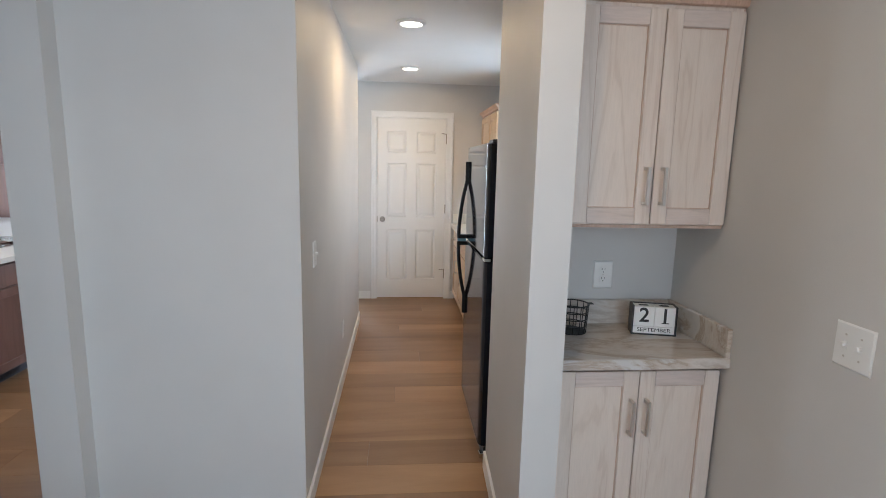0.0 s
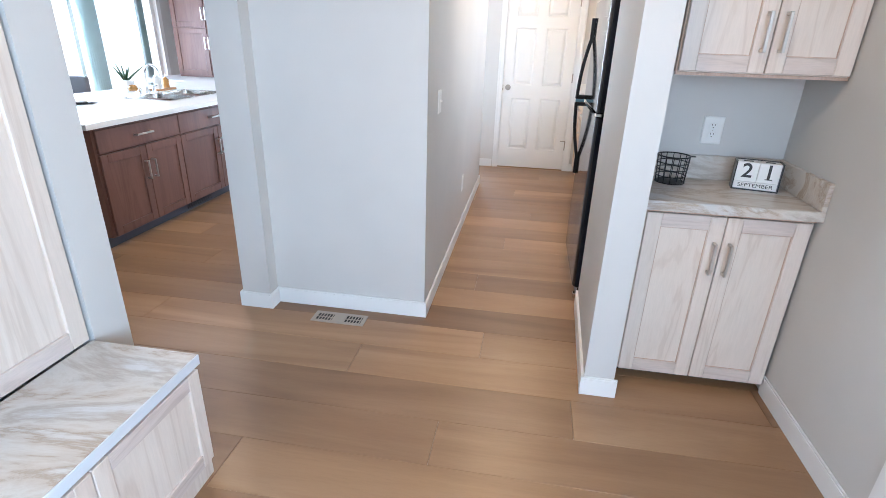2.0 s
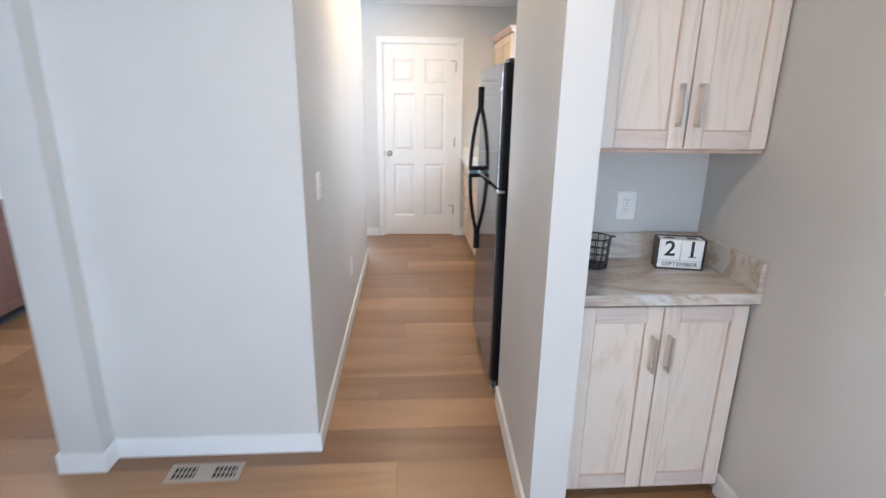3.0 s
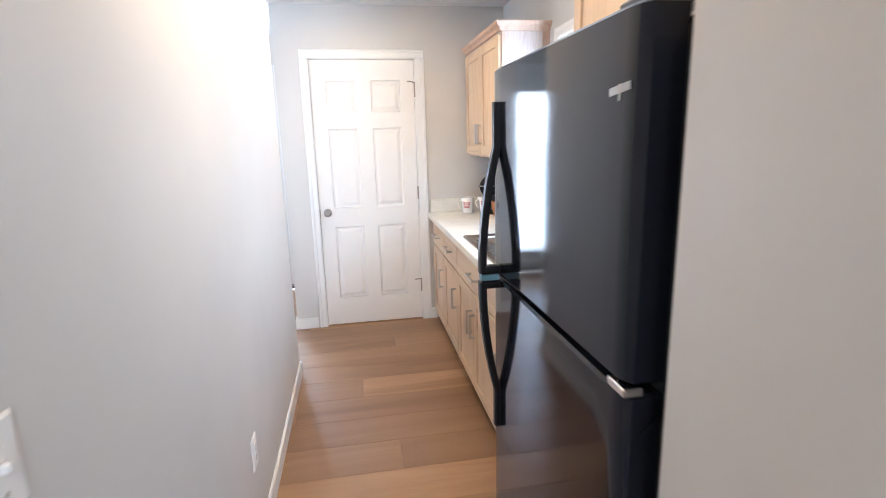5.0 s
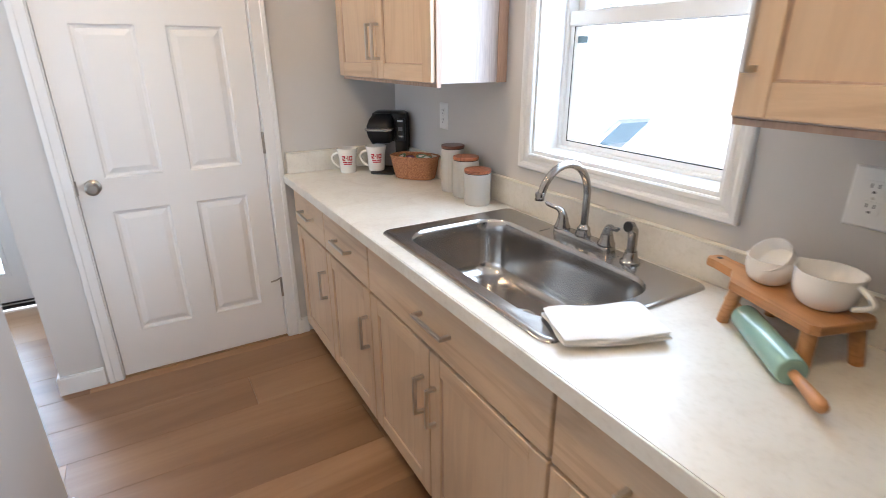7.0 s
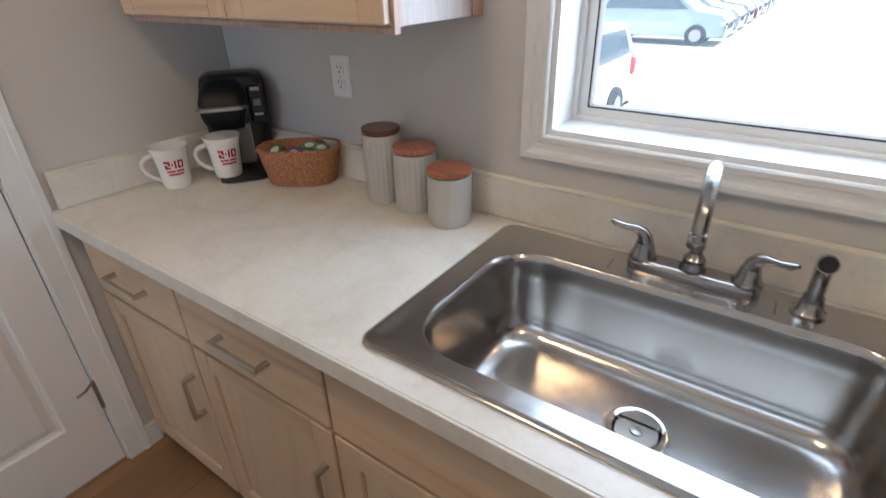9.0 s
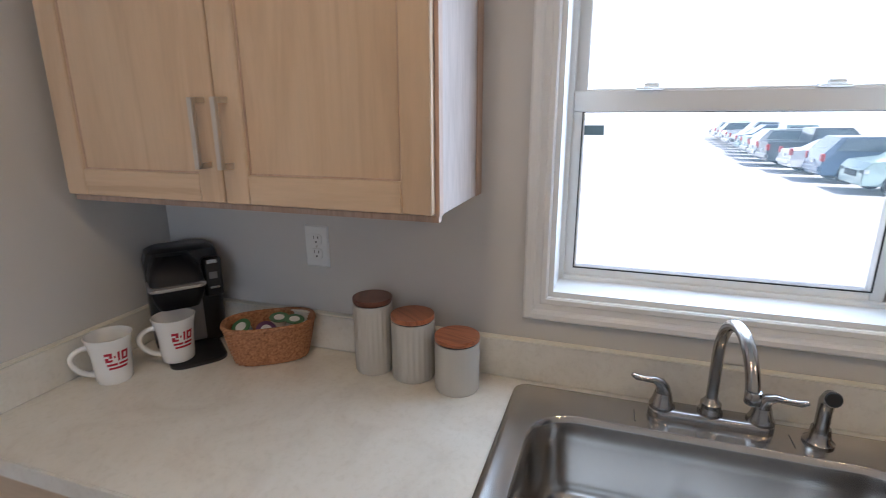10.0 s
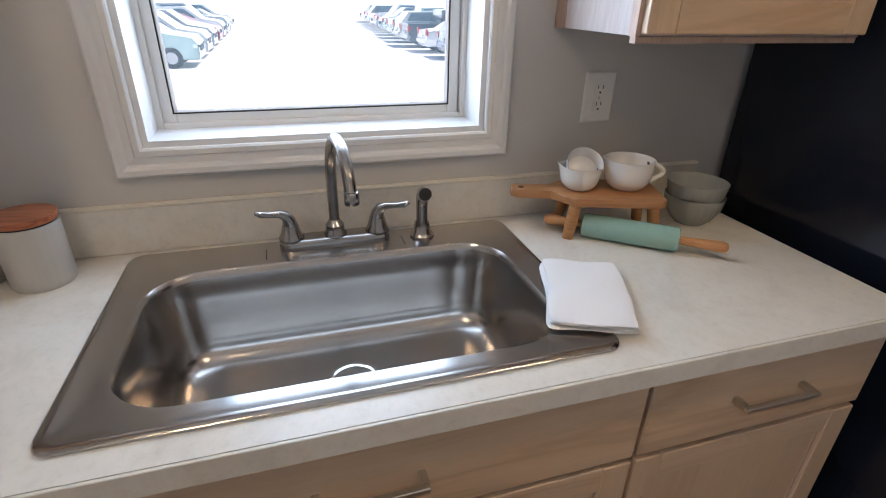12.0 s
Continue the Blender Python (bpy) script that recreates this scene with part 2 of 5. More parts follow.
def tube(points, radius, n=12, bm=None, cap=True):
    """A round bar along points; radius is a number or one for each point."""
    pts = [Vector(p) for p in points]
    rad = radius if isinstance(radius, (list, tuple)) else [radius] * len(pts)
    rings, up = [], None
    for i, p in enumerate(pts):
        d = (pts[min(i + 1, len(pts) - 1)] - pts[max(i - 1, 0)]).normalized()
        if up is None:
            up = Vector((0, 0, 1)) if abs(d.z) < 0.9 else Vector((1, 0, 0))
        side = d.cross(up).normalized()
        up = side.cross(d).normalized()
        rings.append([p + rad[i] * (math.cos(a) * side + math.sin(a) * up) for a in [2 * math.pi * k / n for k in range(n)]])
    return rings_mesh(rings, True, cap, cap, bm)


def bars(points, w, t, bm=None, cap=True):
    """A flat bar of width w and thickness t along points in one plane."""
    pts = [Vector(p) for p in points]
    rings = []
    for i, p in enumerate(pts):
        d = (pts[min(i + 1, len(pts) - 1)] - pts[max(i - 1, 0)]).normalized()
        side = Vector((0, 1, 0))
        nrm = d.cross(side).normalized()
        rings.append([p + sx * w / 2 * side + sz * t / 2 * nrm for sx, sz in ((-1, -1), (1, -1), (1, 1), (-1, 1))])
    return rings_mesh(rings, True, cap, cap, bm)


def grid_slab(us, vs, holes, t0, t1, plane):
    """A slab cut into cells by us and vs, with the cells (i, j) of holes left open. plane: which axes u, v and the thickness are."""
    bm = bmesh.new()
    put = {"xy": lambda u, v, t: (u, v, t), "xz": lambda u, v, t: (u, t, v), "yz": lambda u, v, t: (t, u, v)}[plane]
    verts = {}

    def vert(i, j, k):
        if (i, j, k) not in verts:
            verts[i, j, k] = bm.verts.new(put(us[i], vs[j], (t0, t1)[k]))
        return verts[i, j, k]
    solid = {(i, j) for i in range(len(us) - 1) for j in range(len(vs) - 1)} - set(holes)
    for i, j in solid:
        for k in (0, 1):
            bm.faces.new([vert(a, b, k) for a, b in ((i, j), (i + 1, j), (i + 1, j + 1), (i, j + 1))])
        for (di, dj), (a, b) in {(-1, 0): ((i, j), (i, j + 1)), (1, 0): ((i + 1, j), (i + 1, j + 1)), (0, -1): ((i, j), (i + 1, j)), (0, 1): ((i, j + 1), (i + 1, j + 1))}.items():
            if (i + di, j + dj) not in solid:
                bm.faces.new((vert(*a, 0), vert(*b, 0), vert(*b, 1), vert(*a, 1)))
    return bm


def rrect(x0, x1, y0, y1, r, z, n=6):
    """A ring of points round a rectangle with round corners."""
    out = []
    for cx, cy, a0 in ((x1 - r, y1 - r, 0), (x0 + r, y1 - r, 90), (x0 + r, y0 + r, 180), (x1 - r, y0 + r, 270)):
        for k in range(n + 1):
            a = radians(a0 + 90 * k / n)
            out.append((cx + r * math.cos(a), cy + r * math.sin(a), z))
    return out


def to_mesh(name, bm, material, smooth=False):
    bmesh.ops.recalc_face_normals(bm, faces=bm.faces)
    me = bpy.data.meshes.new(name)
    bm.to_mesh(me)
    bm.free()
    me.materials.append(material)
    if smooth:
        me.shade_smooth()
        me.set_sharp_from_angle(angle=radians(38))
    return me


def part(name, bm, material, parent, label="", smooth=False):
    ob = new(name, to_mesh(name, bm, material, smooth))
    ob.parent = parent
    if label:
        ob["label"] = label
    return ob


def thing(name, m, label, category, group="", kind=""):
    ob = new(name)
    ob.empty_display_size = 0.1
    ob.matrix_world = m
    return tagged(ob, label, category, group, kind)


def solid(name, bm, material, label="", category="", kind="structure", smooth=False):
    return tagged(new(name, to_mesh(name, bm, material, smooth)), label, category, "", kind)


def text_mesh(words, size, m, material, name, parent, depth=0.0006, width=None, bold=0.0):
    cu = bpy.data.curves.new(name, "FONT")
    cu.body, cu.size, cu.extrude, cu.align_x, cu.align_y = words, size, depth, "CENTER", "CENTER"
    cu.offset = bold
    tmp = new(name, cu)
    bpy.context.view_layer.update()
    me = bpy.data.meshes.new_from_object(tmp.evaluated_get(bpy.context.evaluated_depsgraph_get()))
    bpy.data.objects.remove(tmp)
    if width:
        span = max(v.co.x for v in me.vertices) - min(v.co.x for v in me.vertices)
        me.transform(Matrix.Diagonal((width / span, 1, 1, 1)))
    me.transform(m)
    me.materials.clear()
    me.materials.append(material)
    ob = new(name, me)
    ob.parent = parent
    return ob

# ---- the shell ----
EAST, NORTH, CEIL = 1.2, 6.0, 2.404
WX0, WX1 = 4.172, 4.884          # kitchen window, along y
WZ0, WZ1 = 1.098, 1.99

solid("wall_east", grid_slab([-3.2, -2.4, -0.9, WX0, WX1, 7.4], [-0.1, 0.8, WZ0, WZ1, 2.12, CEIL], [(3, 2), (1, 1), (1, 2), (1, 3)], EAST, EAST + 0.19, "yz"), WALL, "painted greige outside wall with one window", "wall")
DX0, DX1, DZ = -0.274, 0.524, 2.045   # inner door opening
solid("wall_north", grid_slab([-0.494, DX0, DX1, 1.2], [0.0, DZ, CEIL], [(1, 0)], NORTH, NORTH + 0.115, "xz"), WALL, "painted greige wall with a closed door", "wall")
solid("wall_closet", boxes((-0.494, -0.384, 6.115, 7.15, 0.0, CEIL)), WALL, "painted greige closet side wall", "wall")
EX0, EX1, EZ = -1.56, -0.62, 2.10
solid("wall_back", grid_slab([-5.2, EX0, EX1, 1.2], [-0.1, EZ, CEIL], [(1, 0)], 7.15, 7.30, "xz"), WALL, "painted greige back wall with an outside door", "wall")
solid("wall_corridor", boxes((-0.51, -0.398, 2.307, 5.159, 0.0, CEIL)), WALL, "painted greige corridor wall with satin sheen", "wall")
solid("wall_partition", boxes((-1.245, -0.51, 2.307, 2.42, 0.0, CEIL)), WALL, "painted greige partition wall beside the opening", "wall")
solid("wall_pier_kitchen", boxes((-1.407, -1.245, 2.219, 5.159, 0.0, CEIL)), WALL, "painted wall end beside the kitchen opening", "wall")
solid("wall_partition_back", boxes((-1.245, -0.51, 5.045, 5.159, 0.0, CEIL)), WALL, "painted greige partition back", "wall")
solid("wall_header", boxes((-1.407, -1.245, 1.262, 2.219, 2.08, CEIL)), WALL, "painted header over the kitchen opening", "wall")
solid("wall_pier_cabinet", boxes((-1.41, -1.25, 1.118, 1.262, 0.0, CEIL)), WALL, "painted wall end beside the bench cabinet", "wall")
solid("wall_bench", boxes((-1.75, -1.60, -3.2, 1.118, 0.0, CEIL), (-1.60, -1.41, 1.118, 1.262, 0.0, CEIL)), WALL, "painted greige wall behind the bench cabinet", "wall")


def prism(pts, z0, z1):
    return rings_mesh([[(x, y, z) for x, y in pts] for z in (z0, z1)], True, True, True)


solid("wall_pier_nook", prism([(0.407, 1.813), (0.533, 1.813), (0.533, 2.64), (0.443, 2.64)], 0.0, CEIL), WALL, "painted greige wall end between nook and fridge", "wall")
solid("wall_nook", boxes((0.533, 1.2, 2.371, 2.64, 0.0, CEIL)), WALL, "painted greige wall behind the nook counter", "wall")
solid("wall_south", grid_slab([-5.2, -1.2, 1.15, 1.2], [-0.1, 0.75, 2.15, CEIL], [(1, 1)], -3.2, -3.0, "xz"), WALL, "painted greige wall with front windows", "wall")
solid("wall_west", grid_slab([-3.0, 2.6, 6.7, 7.15], [-0.1, 0.3, 1.87, CEIL], [(1, 1)], -5.2, -5.0, "yz"), WALL, "painted greige wall with dining windows", "wall")
solid("ceiling", boxes((-5.2, 1.39, -3.2, 7.3, CEIL, CEIL + 0.12)), CEILING, "white lightly textured flat ceiling", "ceiling")
floor = solid("floor", boxes((-5.0, 1.2, -3.0, 7.15, -0.12, -0.006)), DARKGAP, "warm brown oak-look vinyl plank floor", "floor")


def baseboard(name, x0, x1, y0, y1, h=0.089):
    bm = boxes((x0, x1, y0, y1, 0.0, h - 0.008), bevel=0.0)
    g = 0.003
    box(bm, x0 + g if x1 - x0 < 0.05 else x0, x1 - g if x1 - x0 < 0.05 else x1, y0 + g if y1 - y0 < 0.05 else y0, y1 - g if y1 - y0 < 0.05 else y1, h - 0.008, h)
    solid(name, bm, TRIM, "white painted baseboard", "baseboard")


B = 0.013
baseboard("baseboard", -0.398, -0.398 + B, 2.307 - B, 5.159 + B)
baseboard("baseboard", -1.245 + B, -0.398, 2.307 - B, 2.307)
baseboard("baseboard", -1.245, -1.245 + B, 2.219 - B, 2.307)
baseboard("baseboard", -1.407, -1.245, 2.219 - B, 2.219)
baseboard("baseboard", -1.407 - B, -1.407, 2.219 - B, 5.159)
solid("baseboard", prism([(0.407 - B, 1.813 - B), (0.4065, 1.813 - B), (0.4425, 2.638), (0.443 - B, 2.638)], 0.0, 0.089), TRIM, "white painted baseboard", "baseboard")
baseboard("baseboard", 0.4068, 0.533 + B, 1.813 - B, 1.813)
baseboard("baseboard", EAST - B, EAST, 1.251, 1.975)
baseboard("baseboard", -0.494, -0.33, NORTH - B, NORTH)
baseboard("baseboard", -0.494 - B, -0.494, NORTH - B, 7.15)
baseboard("baseboard", 0.584, 0.625, NORTH - B, NORTH)
baseboard("baseboard", -0.51, -0.398, 5.159, 5.159 + B)

# ---- six-panel inner door ----
door = thing("door_1", pose(-0.254, NORTH + 0.004, 0.012), "white six-panel interior door, closed, with nickel knob", "door", kind="structure")
DW, DH = 0.758, 2.018
us = [0, 0.105, 0.325, 0.433, 0.653, DW]
vs = [0, 0.215, 0.79, 0.935, 1.53, 1.645, 1.875, DH]
part("slab", grid_slab(us, vs, [(i, j) for i in (1, 3) for j in (1, 3, 5)], 0.0, 0.035, "xz"), DOORPAINT, door)
for i in (1, 3):
    for j in (1, 3, 5):
        x0, x1, z0, z1 = us[i], us[i + 1], vs[j], vs[j + 1]
        rr_ = [[(x0 + k, d, z0 + k), (x1 - k, d, z0 + k), (x1 - k, d, z1 - k), (x0 + k, d, z1 - k)] for k, d in ((0, 0.0), (0.006, 0.009), (0.016, 0.012), (0.040, 0.003))]
        part("panel", rings_mesh(rr_, True, False, True), DOORPAINT, door)
knob = part("knob", lathe([(0.031, 0), (0.031, 0.004), (0.024, 0.007), (0.011, 0.012), (0.010, 0.03), (0.020, 0.036), (0.0265, 0.046), (0.0265, 0.054), (0.018, 0.062), (0.0, 0.063)], 28, cap1=False), DOORMETAL, door, "satin nickel round knob", True)
knob.data.transform(Matrix.Translation((0.058, 0, 0.905)) @ Matrix.Rotation(radians(90), 4, "X"))
part("strike_plate", boxes((-0.004, 0.004, -0.004, 0.002, 0.875, 0.935)), DOORMETAL, door)
for hz in (0.28, 1.03, 1.80):
    h_ = part("hinge", tube([(DW + 0.004, -0.007, hz - 0.05), (DW + 0.004, -0.007, hz + 0.05)], 0.007, 8), DOORMETAL, door, "dark nickel hinge knuckle", True)
for hz in (0.28, 1.80):
    part("door_stop", tube([(DW + 0.004, -0.01, hz + 0.055), (DW - 0.03, -0.045, hz + 0.06), (DW - 0.055, -0.05, hz + 0.06)], 0.0045, 8), DOORMETAL, door, "hinge-pin door stop", True)
casing = thing("door_casing", pose(0, NORTH, 0), "white painted moulded door casing", "trim", kind="structure")


def casing_bar(bm, x0, x1, z0, z1, outer):
    """A flat board with a raised outer band. outer: the side on which the band lies."""
    box(bm, x0, x1, -0.014, 0.0, z0, z1, bevel=0.002)
    if outer == "l":
        box(bm, x0 - 0.001, x0 + 0.022, -0.019, 0.0, z0, z1, bevel=0.003)
    elif outer == "r":
        box(bm, x1 - 0.022, x1 + 0.001, -0.019, 0.0, z0, z1, bevel=0.003)
    else:
        box(bm, x0 - 0.001, x1 + 0.001, -0.019, 0.0, z1 - 0.022, z1 + 0.001, bevel=0.003)
    return bm


part("jamb", casing_bar(bmesh.new(), -0.318, -0.262, 0, 2.04, "l"), TRIM, casing)
part("jamb", casing_bar(bmesh.new(), 0.512, 0.582, 0, 2.04, "r"), TRIM, casing)
part("head", casing_bar(bmesh.new(), -0.318, 0.582, 2.04, 2.10, "t"), TRIM, casing)
part("frame", boxes((-0.274, -0.257, 0.0, 0.115, 0, 2.045), (0.507, 0.524, 0.0, 0.115, 0, 2.045), (-0.257, 0.507, 0.0, 0.115, 2.033, 2.045)), TRIM, casing)
solid("threshold", boxes((-0.257, 0.507, 6.0, 6.1, 0.0, 0.009), bevel=0.002), mat("threshold_wood", (0.30, 0.18, 0.09), 0.5), "brown wood door threshold strip", "threshold")

# ---- glazed outside door at the back ----
bdoor = thing("door_2", pose(-1.545, 7.16, 0.03), "white outside door with a large glass pane", "door", kind="structure")
part("slab", grid_slab([0, 0.18, 0.73, 0.91], [0, 0.20, 1.86, 2.06], [(1, 1)], 0.0, 0.045, "xz"), DOORPAINT, bdoor)
pane = part("pane", boxes((0.18, 0.73, 0.018, 0.024, 0.20, 1.86)), GLASS, bdoor)
pane.visible_shadow = False
part("glass_frame", grid_slab([0.16, 0.185, 0.725, 0.75], [0.18, 0.205, 1.855, 1.88], [(1, 1)], -0.012, 0.0, "xz"), TRIM, bdoor)
for kz in (0.855, 0.99):
    k = part("knob" if kz < 0.9 else "deadbolt", lathe([(0.03, 0), (0.03, 0.006), (0.014, 0.012), (0.013, 0.03), (0.026, 0.04), (0.026, 0.055), (0.0, 0.062)] if kz < 0.9 else [(0.03, 0), (0.03, 0.012), (0.022, 0.02), (0.0, 0.022)], 24, cap1=False), NICKEL, bdoor, "satin nickel hardware", True)
    k.data.transform(Matrix.Translation((0.845, 0, kz)) @ Matrix.Rotation(radians(90), 4, "X"))
part("sweep", boxes((0, 0.91, -0.008, 0.0, -0.02, 0.0), (0, 0.91, -0.012, 0.0, 0.012, 0.02)), RUBBER, bdoor, "dark rubber sweep")
part("frame", boxes((-0.015, -0.001, 0, 0.13, -0.03, 2.07), (0.911, 0.925, 0, 0.13, -0.03, 2.07), (-0.015, 0.925, 0, 0.13, 2.062, 2.07)), TRIM, bdoor)
part("casing", boxes((-0.075, -0.005, -0.024, -0.011, -0.03, 2.12), (-0.005, 0.915, -0.024, -0.011, 2.062, 2.12)), TRIM, bdoor)

# ---- kitchen window ----
win = thing("window_1", pose(EAST, 0, 0), "white single-hung vinyl window with moulded casing", "window", kind="structure")


def frame_ring(x0, x1, y0, y1, z0, z1, w, bevel=0.002):
    """Four mitre-free bars round an opening in the wall's plane."""
    return boxes((x0, x1, y0, y0 + w, z0, z1), (x0, x1, y1 - w, y1, z0, z1), (x0, x1, y0 + w, y1 - w, z0, z0 + w), (x0, x1, y0 + w, y1 - w, z1 - w, z1), bevel=bevel)


def casing_ring(name, steps):
    """A moulded picture-frame casing: rings of (out from the opening, forward)."""
    bm = bmesh.new()
    loops = [[(-f, WX0 - o, WZ0 - o), (-f, WX1 + o, WZ0 - o), (-f, WX1 + o, WZ1 + o), (-f, WX0 - o, WZ1 + o)] for o, f in steps]
    return rings_mesh(loops, True, bm=bm)


part("casing", casing_ring("casing", [(0.0, -0.002), (0.0, 0.010), (0.004, 0.013), (0.014, 0.013), (0.017, 0.010), (0.030, 0.012), (0.034, 0.017), (0.040, 0.020), (0.050, 0.020), (0.055, 0.015), (0.055, -0.001)]), TRIM, win)
part("jamb_liner", boxes((0.0, 0.12, WX0 - 0.001, WX0 + 0.012, WZ0, WZ1), (0.0, 0.12, WX1 - 0.012, WX1 + 0.001, WZ0, WZ1), (0.0, 0.12, WX0 + 0.012, WX1 - 0.012, WZ1 - 0.012, WZ1 + 0.001)), TRIM, win)
part("window_sill", boxes((0.0, 0.12, WX0 + 0.012, WX1 - 0.012, WZ0 - 0.001, WZ0 + 0.012)), TRIM, win)
part("window_frame", frame_ring(0.105, 0.185, WX0 + 0.001, WX1 - 0.001, WZ0 + 0.001, WZ1 - 0.001, 0.022), WHITEPLASTIC, win)
low = part("lower_sash", frame_ring(0.118, 0.145, 4.198, 4.862, 1.114, 1.556, 0.028), WHITEPLASTIC, win)
bmx = boxes((0.112, 0.146, 4.198, 4.862, 1.512, 1.558), bevel=0.003)
part("meeting_rail", bmx, WHITEPLASTIC, win)
part("upper_sash", frame_ring(0.148, 0.172, 4.198, 4.862, 1.535, 1.968, 0.028), WHITEPLASTIC, win)
for z0, z1, x in ((1.140, 1.515, 0.131), (1.56, 1.942, 0.160)):
    p_ = part("pane", boxes((x, x + 0.004, 4.222, 4.838, z0, z1)), GLASS, win)
    p_.visible_shadow = False
part("gasket", frame_ring(0.1165, 0.1185, 4.222, 4.840, 1.138, 1.5135, 0.003, 0.0), RUBBER, win)
for y in (4.36, 4.70):
    part("sash_latch", boxes((0.100, 0.128, y - 0.028, y + 0.028, 1.558, 1.564), (0.104, 0.118, y - 0.018, y + 0.012, 1.564, 1.572), bevel=0.002), WHITEPLASTIC, win)
part("sticker", boxes((0.1290, 0.1305, 4.790, 4.836, 1.460, 1.482)), mat("sticker_grey", (0.16, 0.24, 0.28), 0.5), win, "small grey label on the glass")

# ---- dining windows with sheer curtains ----
win2 = thing("window_2", pose(-5.0, 0, 0), "large white dining window with sheer curtains", "window", kind="structure")
part("window_frame", grid_slab([2.6, 2.66, 3.95, 4.01, 5.31, 5.37, 6.64, 6.7], [0.3, 0.36, 1.81, 1.87], [(i, 1) for i in (1, 3, 5)], -0.10, -0.04, "yz"), WHITEPLASTIC, win2)
part("casing", grid_slab([2.53, 2.6, 6.7, 6.77], [0.23, 0.3, 1.87, 1.94], [(1, 1)], 0.0, 0.016, "yz"), TRIM, win2)


def sheer(y0, y1, z0, z1):
    n = 60
    rows = []
    for z in (z0, (z0 + z1) / 2, z1):
        rows.append([(0.09 + 0.025 * math.sin(i * 0.9 + 0.3 * z), y0 + (y1 - y0) * i / n, z) for i in range(n + 1)])
    bm = rings_mesh(rows, False)
    bmesh.ops.solidify(bm, geom=bm.faces[:], thickness=0.0015)
    return bm


SHEER = mat("sheer_fabric", (0.55, 0.62, 0.60), 0.9)
SHEER.node_tree.nodes["Principled BSDF"].inputs["Transmission Weight"].default_value = 0.35
cur = thing("curtain", pose(-5.0, 0, 0), "pale grey-green sheer curtains on a rod", "curtain")
for a, b_ in ((2.5, 2.8), (3.8, 4.1), (5.27, 5.55), (6.2, 6.31)):
    part("panel", sheer(a, b_, 0.12, 1.98), SHEER, cur, smooth=True)
part("rod", tube([(0.09, 2.3, 1.99), (0.09, 6.85, 1.99)], 0.012, 10), NICKEL, cur)

# ---- front room window behind the walk ----
win3 = thing("window_3", pose(0, -3.0, 0), "white front-room window", "window", kind="structure")
part("window_frame", grid_slab([-1.2, -1.14, -0.06, 0.0, 1.09, 1.15], [0.75, 0.81, 2.09, 2.15], [(1, 1), (3, 1)], -0.12, -0.06, "xz"), WHITEPLASTIC, win3)

win4 = thing("window_4", pose(EAST, 0, 0), "white side window of the front room", "window", kind="structure")
part("window_frame", grid_slab([-2.4, -2.34, -1.68, -1.62, -0.96, -0.9], [0.8, 0.86, 2.06, 2.12], [(1, 1), (3, 1)], 0.06, 0.12, "yz"), WHITEPLASTIC, win4)

# ---- recessed ceiling lights ----
for lx, ly in LIGHTS:
    dl = thing("ceiling_light", pose(lx, ly, CEIL), "white recessed round ceiling light, lit", "light", "corridor downlights")
    part("trim_ring", lathe([(0.068, -0.012), (0.072, -0.016), (0.094, -0.006), (0.096, 0.0), (0.068, 0.0)], 36, cap0=False, cap1=False), TRIM, dl, smooth=True)
    part("lens", lathe([(0.069, -0.006), (0.069, -0.010)], 36), LENS, dl, "glowing warm white lens")

# ---- cabinets ----


def bar_handle(parent, x, y, z0, z1, horizontal=False, mat_=None):
    """A square bow handle on two posts, standing out towards -y."""
    t, o = 0.0055, 0.030
    bm = bmesh.new()
    if horizontal:
        box(bm, z0, z1, y - o - t, y - o + t, x - t, x + t, bevel=0.0015)
        for e in (z0, z1 - 2 * t):
            box(bm, e, e + 2 * t, y - o + t, y + 0.001, x - t, x + t)
    else:
        box(bm, x - t, x + t, y - o - t, y - o + t, z0, z1, bevel=0.0015)
        for e in (z0, z1 - 2 * t):
            box(bm, x - t, x + t, y - o + t, y + 0.001, e, e + 2 * t)
    return part("handle", bm, mat_ or NICKEL, parent, "brushed nickel bar handle")


def shaker(parent, x0, x1, z0, z1, y, mats, w=0.058, t=0.019, bead=None):
    """A framed door whose recessed panel carries two stiles and two rails; its face lies at y."""
    st, rail, pan = mats
    rr_ = [[(x0 + w + k, d_, z0 + w + k), (x1 - w - k, d_, z0 + w + k), (x1 - w - k, d_, z1 - w - k), (x0 + w + k, d_, z1 - w - k)] for k, d_ in ((-0.008, y + t - 0.002), (-0.008, y + 0.0095), (0.0, y + 0.0095))]
    d = part("door", rings_mesh(rr_, True, True, True), pan, parent)
    for a in (x0, x1 - w):
        part("stile", boxes((a, a + w, y, y + t, z0, z1), bevel=0.0022), st, d)
    for a in (z0, z1 - w):
        part("rail", boxes((x0 + w + 0.0003, x1 - w - 0.0003, y + 0.0006, y + t, a, a + w), bevel=0.0018), rail, d)
    if bead:
        a0, a1, c0, c1, b_ = x0 + w + 0.0004, x1 - w - 0.0004, z0 + w + 0.0004, z1 - w - 0.0004, 0.0032
        part("bead", grid_slab([a0, a0 + b_, a1 - b_, a1], [c0, c0 + b_, c1 - b_, c1], [(1, 1)], y + 0.0072, y + 0.0094, "xz"), bead, d, "thin reddish wood bead round the panel")
    return d


